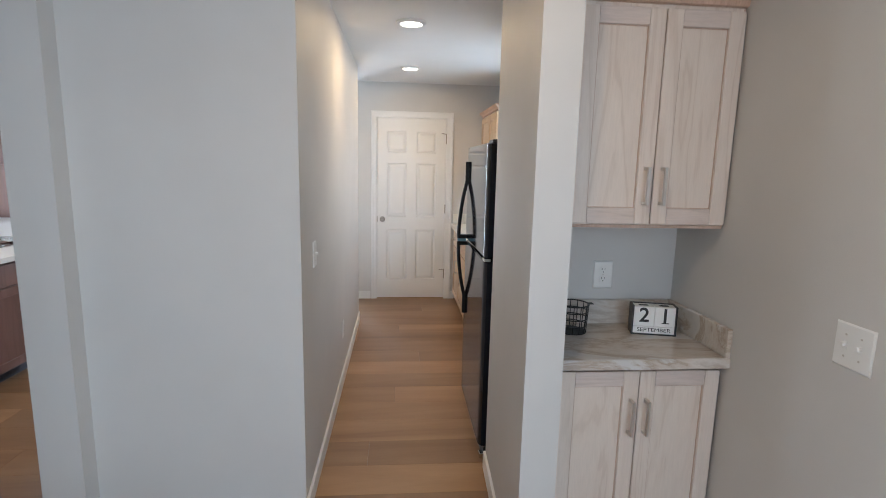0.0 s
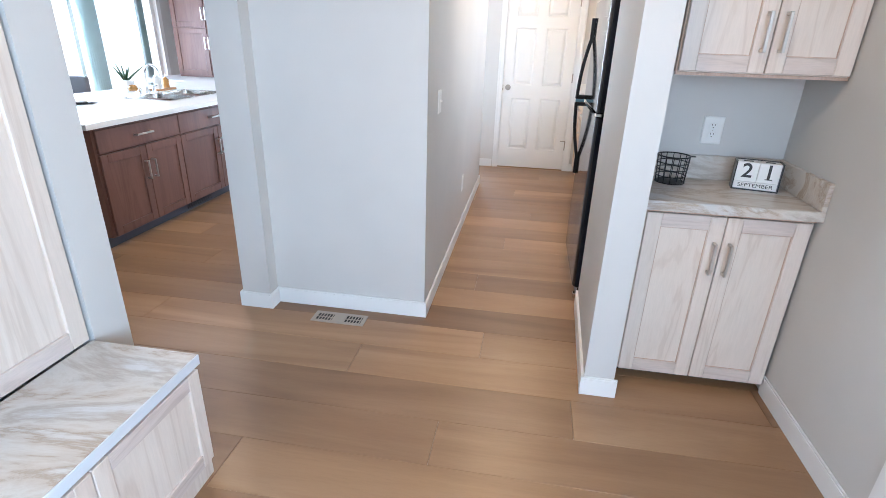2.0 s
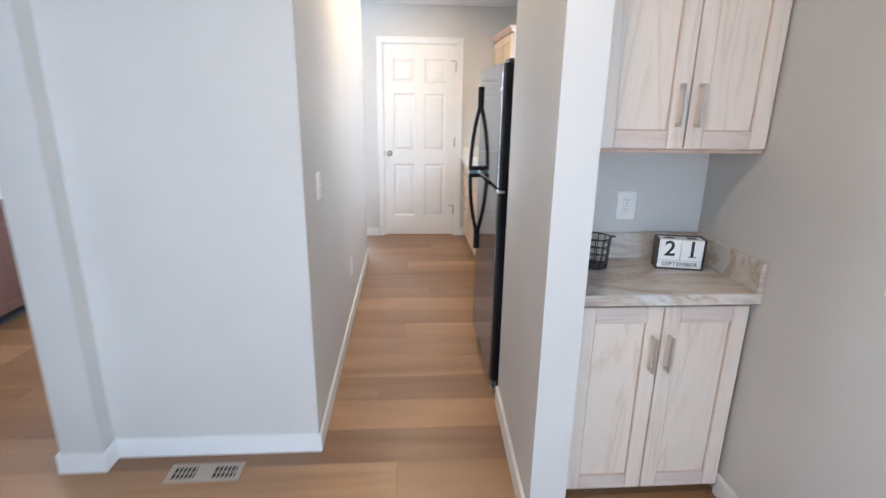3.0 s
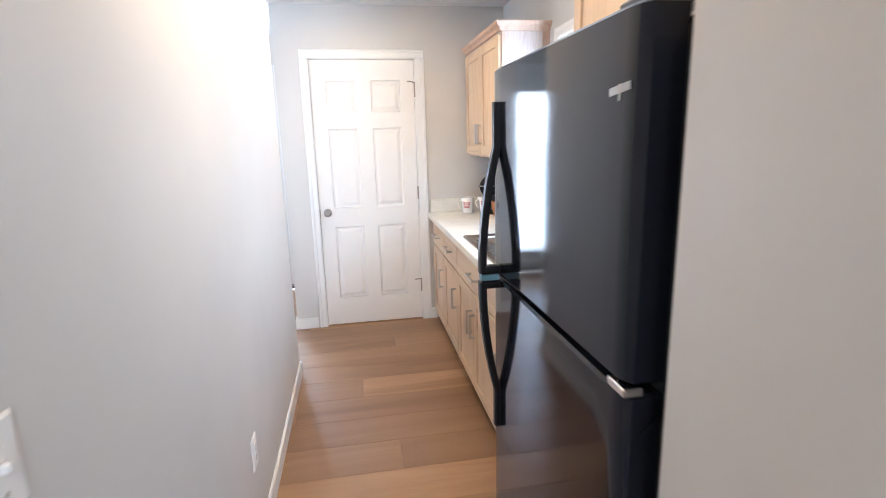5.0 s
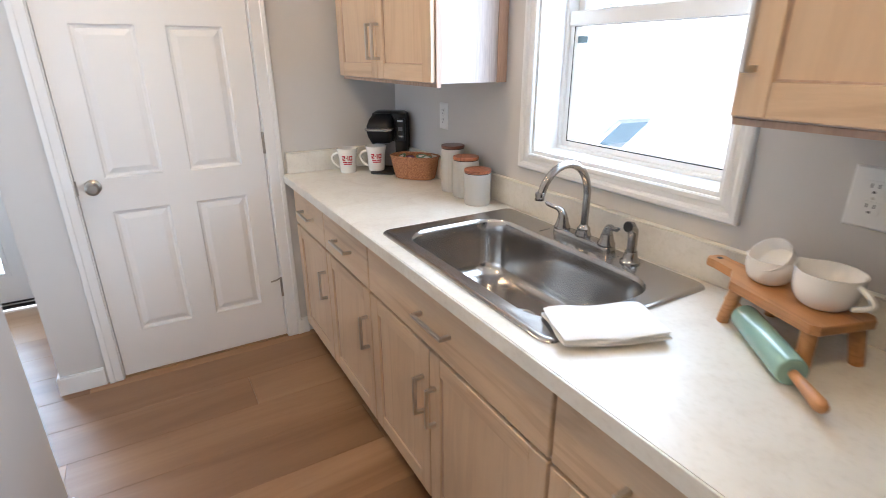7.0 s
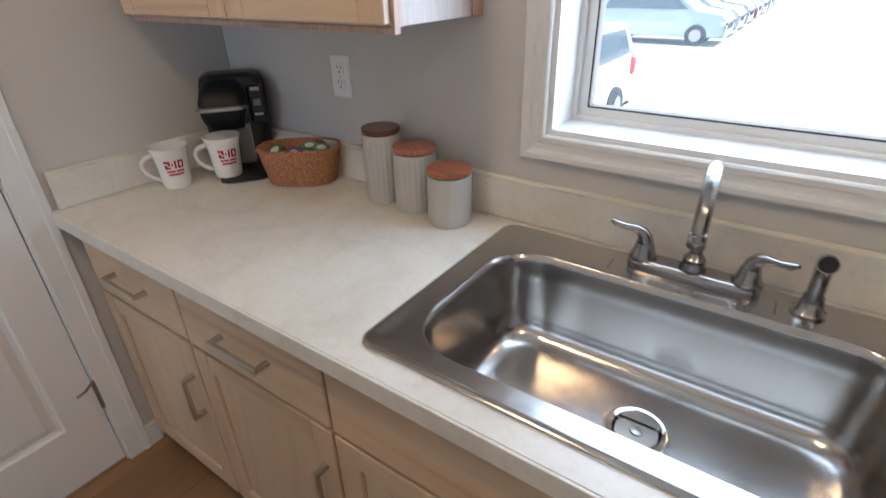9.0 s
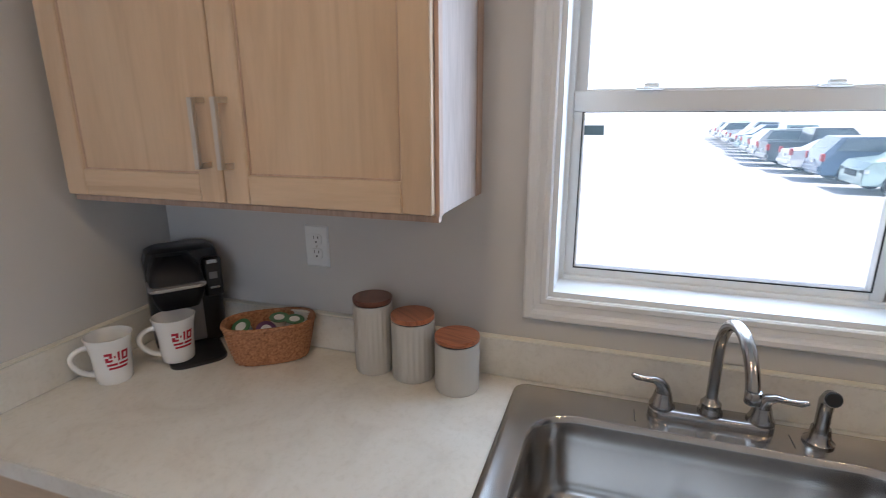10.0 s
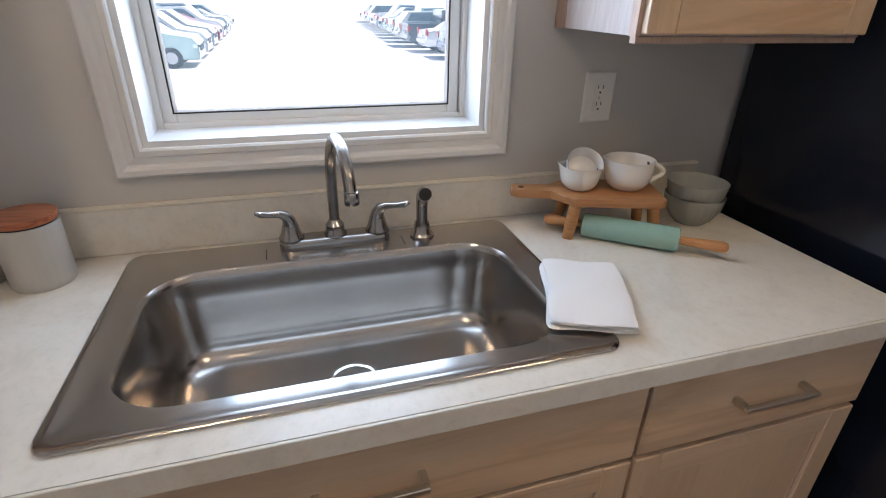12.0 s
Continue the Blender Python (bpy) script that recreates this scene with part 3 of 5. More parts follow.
def base_cabinet(m, w, h, d, layout, mats, label, group, toe=0.09, drawer=0.17, edge=None, skirt=None, name="base_cabinet", hollow=False):
    """layout: list of ('door', x0, x1, handle_x) and ('drawer', x0, x1, handle) in the unit's width."""
    st, rail, pan, side = mats
    c = thing(name, m, label, "cabinet", group)
    if hollow:
        part("body", grid_slab([0.0, 0.018, w - 0.018, w], [0.019, 0.034, d - 0.006, d], [(1, 1)], toe, h, "xy"), side, c)
        part("bottom", boxes((0.018, w - 0.018, 0.034, d - 0.006, toe, toe + 0.015)), side, c)
    else:
        part("body", boxes((0.0, w, 0.019, d, toe, h)), side, c)
    # without a skirt the kick is coloured as the shade under the cabinet
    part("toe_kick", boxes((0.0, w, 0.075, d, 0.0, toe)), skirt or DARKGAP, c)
    for kind_, x0, x1, hx in layout:
        if kind_ == "door":
            top = h - drawer - 0.03 if drawer else h - 0.018
            dd = shaker(c, x0, x1, toe + 0.006, top, 0.0, (st, rail, pan), bead=edge)
            if hx is not None:
                bar_handle(dd, hx, 0.0, top - 0.105 - 0.135, top - 0.105)
        else:
            f = part("drawer_front", boxes((x0, x1, 0.0, 0.019, h - drawer - 0.018, h - 0.018), bevel=0.003), rail, c)
            if hx:
                bar_handle(f, h - 0.018 - drawer / 2, 0.0, (x0 + x1) / 2 - 0.083, (x0 + x1) / 2 + 0.083, True)
    return c


def wall_cabinet(m, w, z0, z1, d, doors, mats, label, crown=True, strips=False):
    st, rail, pan, side, edge = mats
    c = thing("wall_cabinet", m, label, "cabinet")
    part("body", boxes((0.0, w, 0.020, d, z0, z1)), side, c)
    part("bottom_rail", boxes((0.0, w, 0.0205, 0.036, z0 - 0.012, z0 - 0.001)), edge, c)
    part("face_frame", boxes((-0.002, 0.006, 0.0195, 0.04, z0 - 0.001, z1 - 0.006)), edge, c)
    part("face_frame", boxes((w - 0.006, w + 0.002, 0.0195, 0.04, z0 - 0.001, z1 - 0.006)), edge, c)
    if strips:
        for a in (-0.003, w + 0.0004):
            part("back_strip", boxes((a, a + 0.0026, d - 0.042, d, z0 - 0.001, z1 - 0.006)), edge, c, "bare reddish wood strip along the wall")
    for x0, x1, hx in doors:
        dd = shaker(c, x0, x1, z0 + 0.004, z1 - 0.02, 0.0, (st, rail, pan), bead=edge)
        if hx is not None:
            bar_handle(dd, hx, 0.0, z0 + 0.075, z0 + 0.21)
    if crown:
        pts = [(0.0, 0.0), (0.012, 0.004), (0.018, 0.022), (0.034, 0.034), (0.040, 0.046), (0.040, 0.052)]
        rr_ = [[(0.0 - o, d, z1 - 0.004 + u), (0.0 - o, 0.018 - o, z1 - 0.004 + u), (w + o, 0.018 - o, z1 - 0.004 + u), (w + o, d, z1 - 0.004 + u)] for o, u in pts]
        part("crown", rings_mesh(rr_, False), edge, c, "stepped crown moulding")
    return c


KM = (MAPLE, MAPLE_X, MAPLE, MAPLE_SIDE)
CT = 0.883       # kitchen counter top
FX = 0.61        # kitchen cabinet fronts
KH, KD = CT - 0.038, 1.199 - FX


def unit(y1, y0, layout, label, hollow=False):
    return base_cabinet(pose(FX, y1, 0, 0, 0, -90), y1 - y0, KH, KD, layout, KM, label, "kitchen base cabinets", toe=0.078, drawer=0.178, hollow=hollow, edge=OAK_EDGE)


g = 0.0045
w1 = 5.985 - 5.502
unit(5.985, 5.502, [("drawer", 0.035, w1 - g, True), ("door", 0.035, w1 - g, w1 - 0.035)], "pale maple base cabinet with one drawer beside the door wall")
w2 = 5.502 - 5.02
unit(5.502, 5.02, [("drawer", g, w2 - g, True), ("door", g, w2 - g, w2 - 0.035)], "pale maple base cabinet with one drawer")
w3 = 5.02 - 4.08
unit(5.02, 4.08, [("drawer", g, w3 - g, True), ("door", g, w3 / 2 - 0.04 + 0.0, w3 / 2 - 0.075), ("door", w3 / 2 - 0.034, w3 - g, w3 / 2 - 0.002)], "pale maple sink base cabinet with two doors", True)
w4 = 4.08 - 3.545
unit(4.08, 3.545, [("drawer", g, w4 - g, True), ("door", g, w4 - g, 0.035)], "pale maple base cabinet with drawer beside the fridge")

WM = (MAPLE, MAPLE_X, MAPLE, MAPLE_SIDE, OAK_EDGE)
wl = 5.948 - 5.05
wall_cabinet(pose(0.888, 5.948, 0, 0, 0, -90), wl, 1.333, 2.055, 1.199 - 0.888, [(0.008, wl / 2 - 0.002, wl / 2 - 0.028), (wl / 2 + 0.002, wl - 0.006, wl / 2 + 0.026)], WM, "pale maple wall cabinet with two doors and crown", strips=True)
wr = 4.014 - 3.50
wall_cabinet(pose(0.888, 4.014, 0, 0, 0, -90), wr, 1.321, 2.055, 1.199 - 0.888, [(0.006, wr - 0.004, 0.032)], WM, "pale maple wall cabinet beside the fridge", strips=True)

# counter with the sink's cut-out
SX0, SX1, SY0, SY1 = 0.629, 1.158, 4.132, 4.944
ctr = thing("countertop", pose(0, 0, 0), "cream mottled laminate countertop with backsplash", "countertop")
part("slab", grid_slab([0.584, SX0 + 0.03, SX1 - 0.03, 1.199], [3.545, SY0 + 0.03, SY1 - 0.03, 5.996], [(1, 1)], CT - 0.038, CT, "xy"), CREAM, ctr)
part("front_edge", boxes((0.578, 0.5838, 3.545, 5.996, CT - 0.039, CT - 0.0006), bevel=0.001), CREAM, ctr, "mottled laminate front edge strip")
part("backsplash", boxes((1.180, 1.199, 3.545, 5.979, CT + 0.0005, CT + 0.100), bevel=0.002), CREAM, ctr)
part("backsplash", boxes((0.60, 1.179, 5.980, 5.998, CT + 0.0005, CT + 0.100), bevel=0.002), CREAM, ctr)

# pale strips paint the glint along the backsplash's top edge
CAULK = mat("splash_edge_glint", (0.82, 0.78, 0.66), 0.3)
part("cap", boxes((1.1785, 1.1988, 3.545, 5.979, CT + 0.1005, CT + 0.1040), bevel=0.001), CAULK, ctr, "pale strip painting the lit edge of the backsplash top")
part("cap", boxes((0.60, 1.178, 5.9785, 5.9985, CT + 0.1005, CT + 0.1040), bevel=0.001), CAULK, ctr)

# ---- fridge ----
FY0, FY1 = 2.70, 3.472
fr = thing("refrigerator", pose(0.414, FY1, 0, 0, 0, -90), "glossy black top-freezer refrigerator with bowed handles", "refrigerator")
FW = FY1 - FY0


def fridge_door(z0, z1):
    """A flat door with softly rounded upright edges."""
    rings = []
    us_ = [0.0, 0.003, 0.008, 0.016, 0.028, 0.045] + [FW * k / 8 for k in range(1, 8)] + [FW - 0.045, FW - 0.028, FW - 0.016, FW - 0.008, FW - 0.003, FW]
    for zz, inset in ((z0, 0.006), (z0 + 0.006, 0.0), (z1 - 0.006, 0.0), (z1, 0.006)):
        ring = [(inset, 0.066, zz)]
        for u in us_:
            e = max(0.0, 1.0 - min(u, FW - u) / 0.045)
            ring.append((inset + u * (FW - 2 * inset) / FW, inset + 0.014 * e ** 2.6, zz))
        ring.append((FW - inset, 0.066, zz))
        rings.append(ring)
    return rings_mesh(rings, True, True, True)


part("body", boxes((0.004, FW - 0.004, 0.078, 0.765, 0.03, 1.62), bevel=0.004), FRIDGE, fr)
part("door_gasket", boxes((0.012, FW - 0.012, 0.064, 0.080, 0.09, 1.61)), RUBBER, fr, "black rubber gasket")
up_door = part("freezer_door", fridge_door(1.076, 1.640), FRIDGE, fr, smooth=True)
lo_door = part("fridge_door", fridge_door(0.075, 1.060), FRIDGE, fr, smooth=True)
part("base_grille", boxes((0.01, FW - 0.01, 0.03, 0.075, 0.0, 0.07)), BLACKPLASTIC, fr)
part("hinge_cover", boxes((FW - 0.11, FW - 0.01, 0.02, 0.12, 1.637, 1.655), bevel=0.004), BLACKPLASTIC, fr)
part("hinge", boxes((FW - 0.05, FW + 0.004, -0.004, 0.03, 1.0605, 1.0755), bevel=0.002), CHROME, fr, "bright middle hinge")
part("foot", boxes((FW - 0.05, FW - 0.01, 0.01, 0.05, 0.0, 0.03), bevel=0.004), CHROME, fr)


def loop_handle(parent, zb, zt, hx):
    """A bowed bar that springs from the door at its tip and returns to it by a foot."""
    s = 1 if zt > zb else -1
    L = abs(zt - zb)
    bm = bmesh.new()
    pts, rings = [], []
    for k in range(25):
        u = k / 24
        out = 0.044 * (1 - (u / 0.74) ** 1.9) ** 0.9 if u < 0.74 else 0.0
        pts.append((hx, -0.0065 - out, zb + s * L * u))
    for i, p in enumerate(pts):
        dd = (Vector(pts[min(i + 1, 24)]) - Vector(pts[max(i - 1, 0)])).normalized()
        nn = dd.cross(Vector((1, 0, 0))).normalized()
        u = i / 24
        ww, half = 0.018 - 0.005 * u, 0.0100 + 0.0025 * max(0.0, u - 0.6)
        rings.append([Vector(p) + sx * ww * Vector((1, 0, 0)) + sn * half * nn for sx, sn in ((-1, -0.6), (-0.7, -1), (0.7, -1), (1, -0.6), (1, 0.6), (0.7, 1), (-0.7, 1), (-1, 0.6))])
    rings_mesh(rings, True, True, True, bm)
    z0, z1 = sorted((zb - s * 0.003, zb + s * 0.020))
    box(bm, hx - 0.017, hx + 0.017, -0.0595, 0.004, z0, z1, bevel=0.005, seg=2)
    z0, z1 = sorted((zt - s * 0.09, zt - s * 0.004))
    box(bm, hx - 0.012, hx + 0.012, -0.012, 0.003, z0, z1, bevel=0.002)
    return part("handle", bm, HANDLEBLACK, parent, "black bowed handle", True)


loop_handle(up_door, 1.084, 1.552, 0.075)
loop_handle(lo_door, 1.058, 0.60, 0.075)
# added tab whose pale blue paints the daylight reflected on the handle foot
part("glint_tab", boxes((0.060, 0.090, -0.056, -0.004, 1.0620, 1.0800), bevel=0.002), mat("pale_blue_glint", (0.14, 0.27, 0.34), 0.25), fr, "pale blue tab painting a reflection between the handles")
tape = thing("tape_strip", pose(0.414, FY1, 0, 0, 0, -90), "torn strip of clear tape on the fridge", "tape")
tp = part("strip", boxes((0.684, 0.744, -0.0012, -0.0004, 1.518, 1.530)), mat("clear_tape", (0.35, 0.35, 0.34), 0.3), tape)
part("torn_bit", boxes((0.712, 0.718, -0.0018, -0.0013, 1.510, 1.534)), mat("kraft_tape", (0.40, 0.36, 0.30), 0.5), tape)
tp.data.transform(Matrix.Translation((0.687, 0, 1.525)) @ Matrix.Rotation(radians(-6), 4, "Y") @ Matrix.Translation((-0.687, 0, -1.525)))

# ---- nook ----
NM = (OAK, OAK_X, OAK, OAK)
NT = 0.855
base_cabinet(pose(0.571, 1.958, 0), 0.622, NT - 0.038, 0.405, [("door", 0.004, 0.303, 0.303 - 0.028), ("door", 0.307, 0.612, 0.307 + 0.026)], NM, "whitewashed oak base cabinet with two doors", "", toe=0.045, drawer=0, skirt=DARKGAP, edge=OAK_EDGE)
part("top_rail", boxes((0.0, 0.622, 0.006, 0.0185, NT - 0.0525, NT - 0.0395)), OAK_EDGE, bpy.data.objects["base_cabinet.004"], "reddish bare oak rail")
part("filler", boxes((-0.036, -0.001, 0.02, 0.036, 0.045, NT - 0.038)), OAK, bpy.data.objects["base_cabinet.004"])
nup = wall_cabinet(pose(0.603, 2.045, 0), 0.594, 1.326, 2.095, 0.322, [(0.004, 0.299, 0.299 - 0.030), (0.303, 0.588, 0.303 + 0.028)], (OAK, OAK_X, OAK, OAK, OAK_EDGE), "whitewashed oak wall cabinet with two doors")
nct = thing("countertop", pose(0, 0, 0), "veined marble-look laminate counter with splash", "countertop")
part("slab", boxes((0.534, 1.199, 1.936, 2.370, NT - 0.038, NT)), MARBLE, nct)
part("front_edge", boxes((0.534, 1.199, 1.931, 1.9355, NT - 0.039, NT - 0.0006), bevel=0.001), MARBLE, nct)
part("backsplash", boxes((0.534, 1.179, 2.351, 2.370, NT + 0.0005, NT + 0.108), bevel=0.002), MARBLE, nct)
part("backsplash", boxes((1.180, 1.199, 1.934, 2.370, NT + 0.0005, NT + 0.108), bevel=0.002), MARBLE, nct)

# ---- bench cabinet beside the opening ----
BT, BX, BY = 0.485, -0.876, 1.108
bench = thing("bench_cabinet", pose(BX, -0.6, 0, 0, 0, 90), "whitewashed oak low cabinet with panelled front", "cabinet")
BW = BY + 0.6
part("body", boxes((0.0, BW - 0.002, 0.022, 0.36, 0.0, BT - 0.036)), OAK, bench)
for i in range(4):
    bd = shaker(bench, BW - 0.006 - 0.42 * (i + 1), BW - 0.010 - 0.42 * i, 0.08, BT - 0.048, 0.003, (OAK, OAK_X, OAK), w=0.05)
btop = thing("countertop", pose(0, 0, 0), "veined marble-look laminate bench top", "countertop")
part("slab", boxes((-1.249, BX - 0.005, -0.6, BY, BT - 0.034, BT)), MARBLE, btop)
part("front_edge", boxes((BX - 0.0048, BX, -0.6, BY, BT - 0.035, BT - 0.0006), bevel=0.001), mat("bright_edge_strip", (0.62, 0.64, 0.66), 0.3), btop, "pale edge strip")
tall = thing("tall_cabinet", pose(-1.251, -0.6, 0, 0, 0, 90), "whitewashed oak tall cabinet with panelled doors", "cabinet")
part("body", boxes((0.0, BW, 0.020, 0.34, BT + 0.001, 2.25)), OAK, tall)
for i in range(4):
    shaker(tall, BW - 0.002 - 0.42 * (i + 1), BW - 0.006 - 0.42 * i, BT + 0.006, 2.22, 0.0, (OAK, OAK_X, OAK), w=0.06)

# ---- dark kitchen beyond the opening ----
DT, DFX = 0.86, -2.63
DM = (CHERRY, CHERRY, CHERRY, CHERRY)


def dark_unit(y0, y1, layout, label):
    base_cabinet(pose(DFX, y0, 0, 0, 0, 90), y1 - y0, DT - 0.035, 0.60, layout, DM, label, "dark kitchen cabinets", toe=0.085, drawer=0.15, skirt=TOEKICK, hollow=True)


dark_unit(2.735, 3.565, [("drawer", 0.02, 0.827, True), ("door", 0.02, 0.432, 0.40), ("door", 0.438, 0.827, 0.47)], "dark cherry base cabinet with drawer and two doors")
dark_unit(3.565, 4.52, [("drawer", 0.004, 0.95, True), ("door", 0.004, 0.50, 0.47), ("door", 0.506, 0.95, 0.535)], "dark cherry sink base cabinet with two doors")
dark_unit(4.52, 5.60, [("drawer", 0.004, 1.076, True), ("door", 0.004, 0.537, 0.505), ("door", 0.543, 1.076, 0.575)], "dark cherry base cabinet with two doors")
back = thing("peninsula_back", pose(0, 0, 0), "dark cherry back panel of the peninsula", "cabinet")
part("panel", boxes((-3.90, -3.231, 2.735, 6.75, 0.0, DT - 0.035)), CHERRY, back)
KS = (-3.36, -2.92, 3.90, 4.72)
dct = thing("countertop", pose(0, 0, 0), "white laminate peninsula countertop", "countertop")
WHITELAM = paint("white_laminate", (0.74, 0.72, 0.68), 0.32, 0.02)
part("slab", grid_slab([-3.95, KS[0], KS[1], -2.60], [2.665, KS[2], KS[3], 5.60], [(1, 1)], DT - 0.035, DT, "xy"), WHITELAM, dct)
dct2 = thing("countertop", pose(0, 0, 0), "white laminate corner countertop", "countertop")
part("slab", boxes((-4.6, -2.60, 5.6005, 6.76, DT - 0.035, DT)), WHITELAM, dct2)
hut = thing("hutch", pose(-4.42, 6.16, 0), "dark cherry hutch with stacked doors on the counter", "cabinet")
part("body", boxes((0, 1.4, 0.02, 0.60, DT + 0.001, 2.30)), CHERRY, hut)
for i in range(3):
    for z0, z1 in ((DT + 0.03, 1.435), (1.45, 2.26)):
        hd = shaker(hut, 0.01 + 0.46 * i, 0.46 + 0.46 * i, z0, z1, 0.0, (CHERRY, CHERRY, CHERRY))
        bar_handle(hd, 0.03 + 0.46 * i if i % 2 else 0.44 + 0.46 * i, 0.0, z1 - 0.24 if z0 < 1 else z0 + 0.08, z1 - 0.10 if z0 < 1 else z0 + 0.22)

# ---- sink and faucet ----
sink = thing("sink", pose(0, 0, CT), "brushed stainless steel single-bowl drop-in sink", "sink")
BX0, BX1, BY0, BY1 = 0.684, 1.052, 4.196, 4.882
rings = [rrect(SX0, SX1, SY0, SY1, 0.030, 0.0005), rrect(SX0 + 0.001, SX1 - 0.001, SY0 + 0.001, SY1 - 0.001, 0.030, 0.004),
         rrect(SX0 + 0.006, SX1 - 0.006, SY0 + 0.006, SY1 - 0.006, 0.027, 0.0075), rrect(SX0 + 0.014, SX1 - 0.014, SY0 + 0.014, SY1 - 0.014, 0.023, 0.0072),
         rrect(SX0 + 0.020, SX1 - 0.020, SY0 + 0.020, SY1 - 0.020, 0.024, 0.0045)]
rings += [rrect(BX0 - o, BX1 + o, BY0 - o, BY1 + o, 0.095 + o, z, 6) for o, z in ((0.012, 0.0042), (0.006, 0.0035), (0.001, -0.002), (-0.002, -0.010), (-0.006, -0.06))]
rings += [rrect(BX0 + o, BX1 - o, BY0 + o, BY1 - o, 0.095 - o * 0.5, z, 6) for o, z in ((0.012, -0.140), (0.017, -0.162), (0.028, -0.180), (0.045, -0.190), (0.062, -0.1935))]
cx_, cy_ = 0.895, 4.535
flat = rrect(BX0 + 0.062, BX1 - 0.062, BY0 + 0.062, BY1 - 0.062, 0.064, -0.1935, 6)
for k, dz in ((0.66, 0.0015), (0.33, 0.0025), (0.0, 0.003)):
    ring = []
    for x, y_, z in flat:
        a = math.atan2(y_ - cy_, x - cx_)
        ring.append((k * x + (1 - k) * (cx_ + 0.055 * math.cos(a)), k * y_ + (1 - k) * (cy_ + 0.055 * math.sin(a)), z - dz))
    rings.append(ring)
part("bowl", rings_mesh(rings, True), STEEL, sink, smooth=True)
drain = part("drain", lathe([(0.058, -0.1968), (0.057, -0.1942), (0.051, -0.1935), (0.043, -0.198), (0.038, -0.210)], 36, None, cx_, cy_, cap0=False), CHROME, sink, "chrome drain flange", True)
part("strainer", lathe([(0.037, -0.2005), (0.030, -0.203), (0.012, -0.2035), (0.010, -0.1975), (0.0, -0.1965)], 28, None, cx_, cy_, cap1=False), DOORMETAL, drain, smooth=True)
for k in range(10):
    a = 2 * math.pi * k / 10
    part("hole", lathe([(0.0028, -0.2022), (0.0028, -0.2018)], 8, None, cx_ + 0.024 * math.cos(a), cy_ + 0.024 * math.sin(a)), SLOT, drain)
part("faucet_deck_seam", boxes((1.078, 1.079, 4.676, 4.679, 0.0046, 0.0052), (1.078, 1.122, 4.678, 4.6795, 0.0046, 0.0052), (1.078, 1.122, 4.388, 4.3895, 0.0046, 0.0052)), SLOT, sink)

fau = thing("faucet", pose(1.124, 4.533, CT + 0.0046), "satin nickel two-handle gooseneck faucet", "faucet")
rr_ = [rrect(-0.026 + o, 0.026 - o, -0.118 + o, 0.118 - o, 0.024 - o, z) for o, z in ((0.0, 0.0), (0.0, 0.014), (0.003, 0.019), (0.008, 0.021))]
part("base_plate", rings_mesh(rr_, True, True, True), FAUCET, fau, smooth=True)
sp = [(0, 0, 0.02), (0, 0, 0.06), (0, 0, 0.11), (0, 0, 0.148)] + [(-0.1 + 0.1 * math.cos(a), 0, 0.148 + 0.102 * math.sin(a)) for a in [radians(163) * k / 18 for k in range(1, 19)]] + [(-0.199, 0, 0.170)]
spout = part("spout", tube(sp, 0.0112, 18), FAUCET, fau, smooth=True)
part("collar", lathe([(0.024, 0.018), (0.024, 0.026), (0.020, 0.034), (0.020, 0.044), (0.015, 0.050), (0.0114, 0.056)], 28, cap1=False), FAUCET, spout, smooth=True)
part("aerator", lathe([(0.0122, 0.163), (0.0132, 0.165), (0.0132, 0.182), (0.0112, 0.185)], 22, None, -0.2, 0.0), FAUCET, spout, smooth=True)
for s_ in (1, -1):
    hh = part("handle", lathe([(0.026, 0.018), (0.026, 0.024), (0.021, 0.034), (0.018, 0.046), (0.0165, 0.052)], 24, None, 0.0, 0.092 * s_), FAUCET, fau, smooth=True)
    fw = 0.018 if s_ > 0 else 0.032
    lever = [(0, 0.092 * s_, 0.050), (-0.02 * fw, 0.094 * s_, 0.062), (-0.12 * fw, 0.100 * s_, 0.073), (-0.35 * fw, 0.112 * s_, 0.080), (-0.62 * fw, 0.130 * s_, 0.0815), (-0.88 * fw, 0.147 * s_, 0.0855), (-fw, 0.157 * s_, 0.091)]
    part("lever", tube(lever, [0.016, 0.0142, 0.0112, 0.0078, 0.0062, 0.0068, 0.0042], 14), FAUCET, hh, smooth=True)
spout.data.transform(Matrix.Rotation(radians(5), 4, "Z"))
for ch in spout.children:
    ch.data.transform(Matrix.Rotation(radians(5), 4, "Z"))
spr = thing("side_sprayer", pose(1.112, 4.342, CT + 0.0046), "satin nickel side sprayer with black nozzle", "sprayer")
part("base", lathe([(0.027, 0.0), (0.027, 0.005), (0.020, 0.012), (0.017, 0.03), (0.0165, 0.034)], 24), FAUCET, spr, smooth=True)
head = part("head", tube([(0, 0, 0.03), (0, 0, 0.07), (-0.003, 0, 0.092), (-0.016, 0, 0.106), (-0.026, 0.0, 0.108)], [0.0128, 0.0128, 0.0142, 0.0155, 0.0155], 18), FAUCET, spr, smooth=True)
part("nozzle", tube([(-0.0255, 0, 0.108), (-0.0285, 0, 0.1085)], 0.0135, 18), RUBBER, head, "black rubber nozzle")

# ---- outlets and switches ----


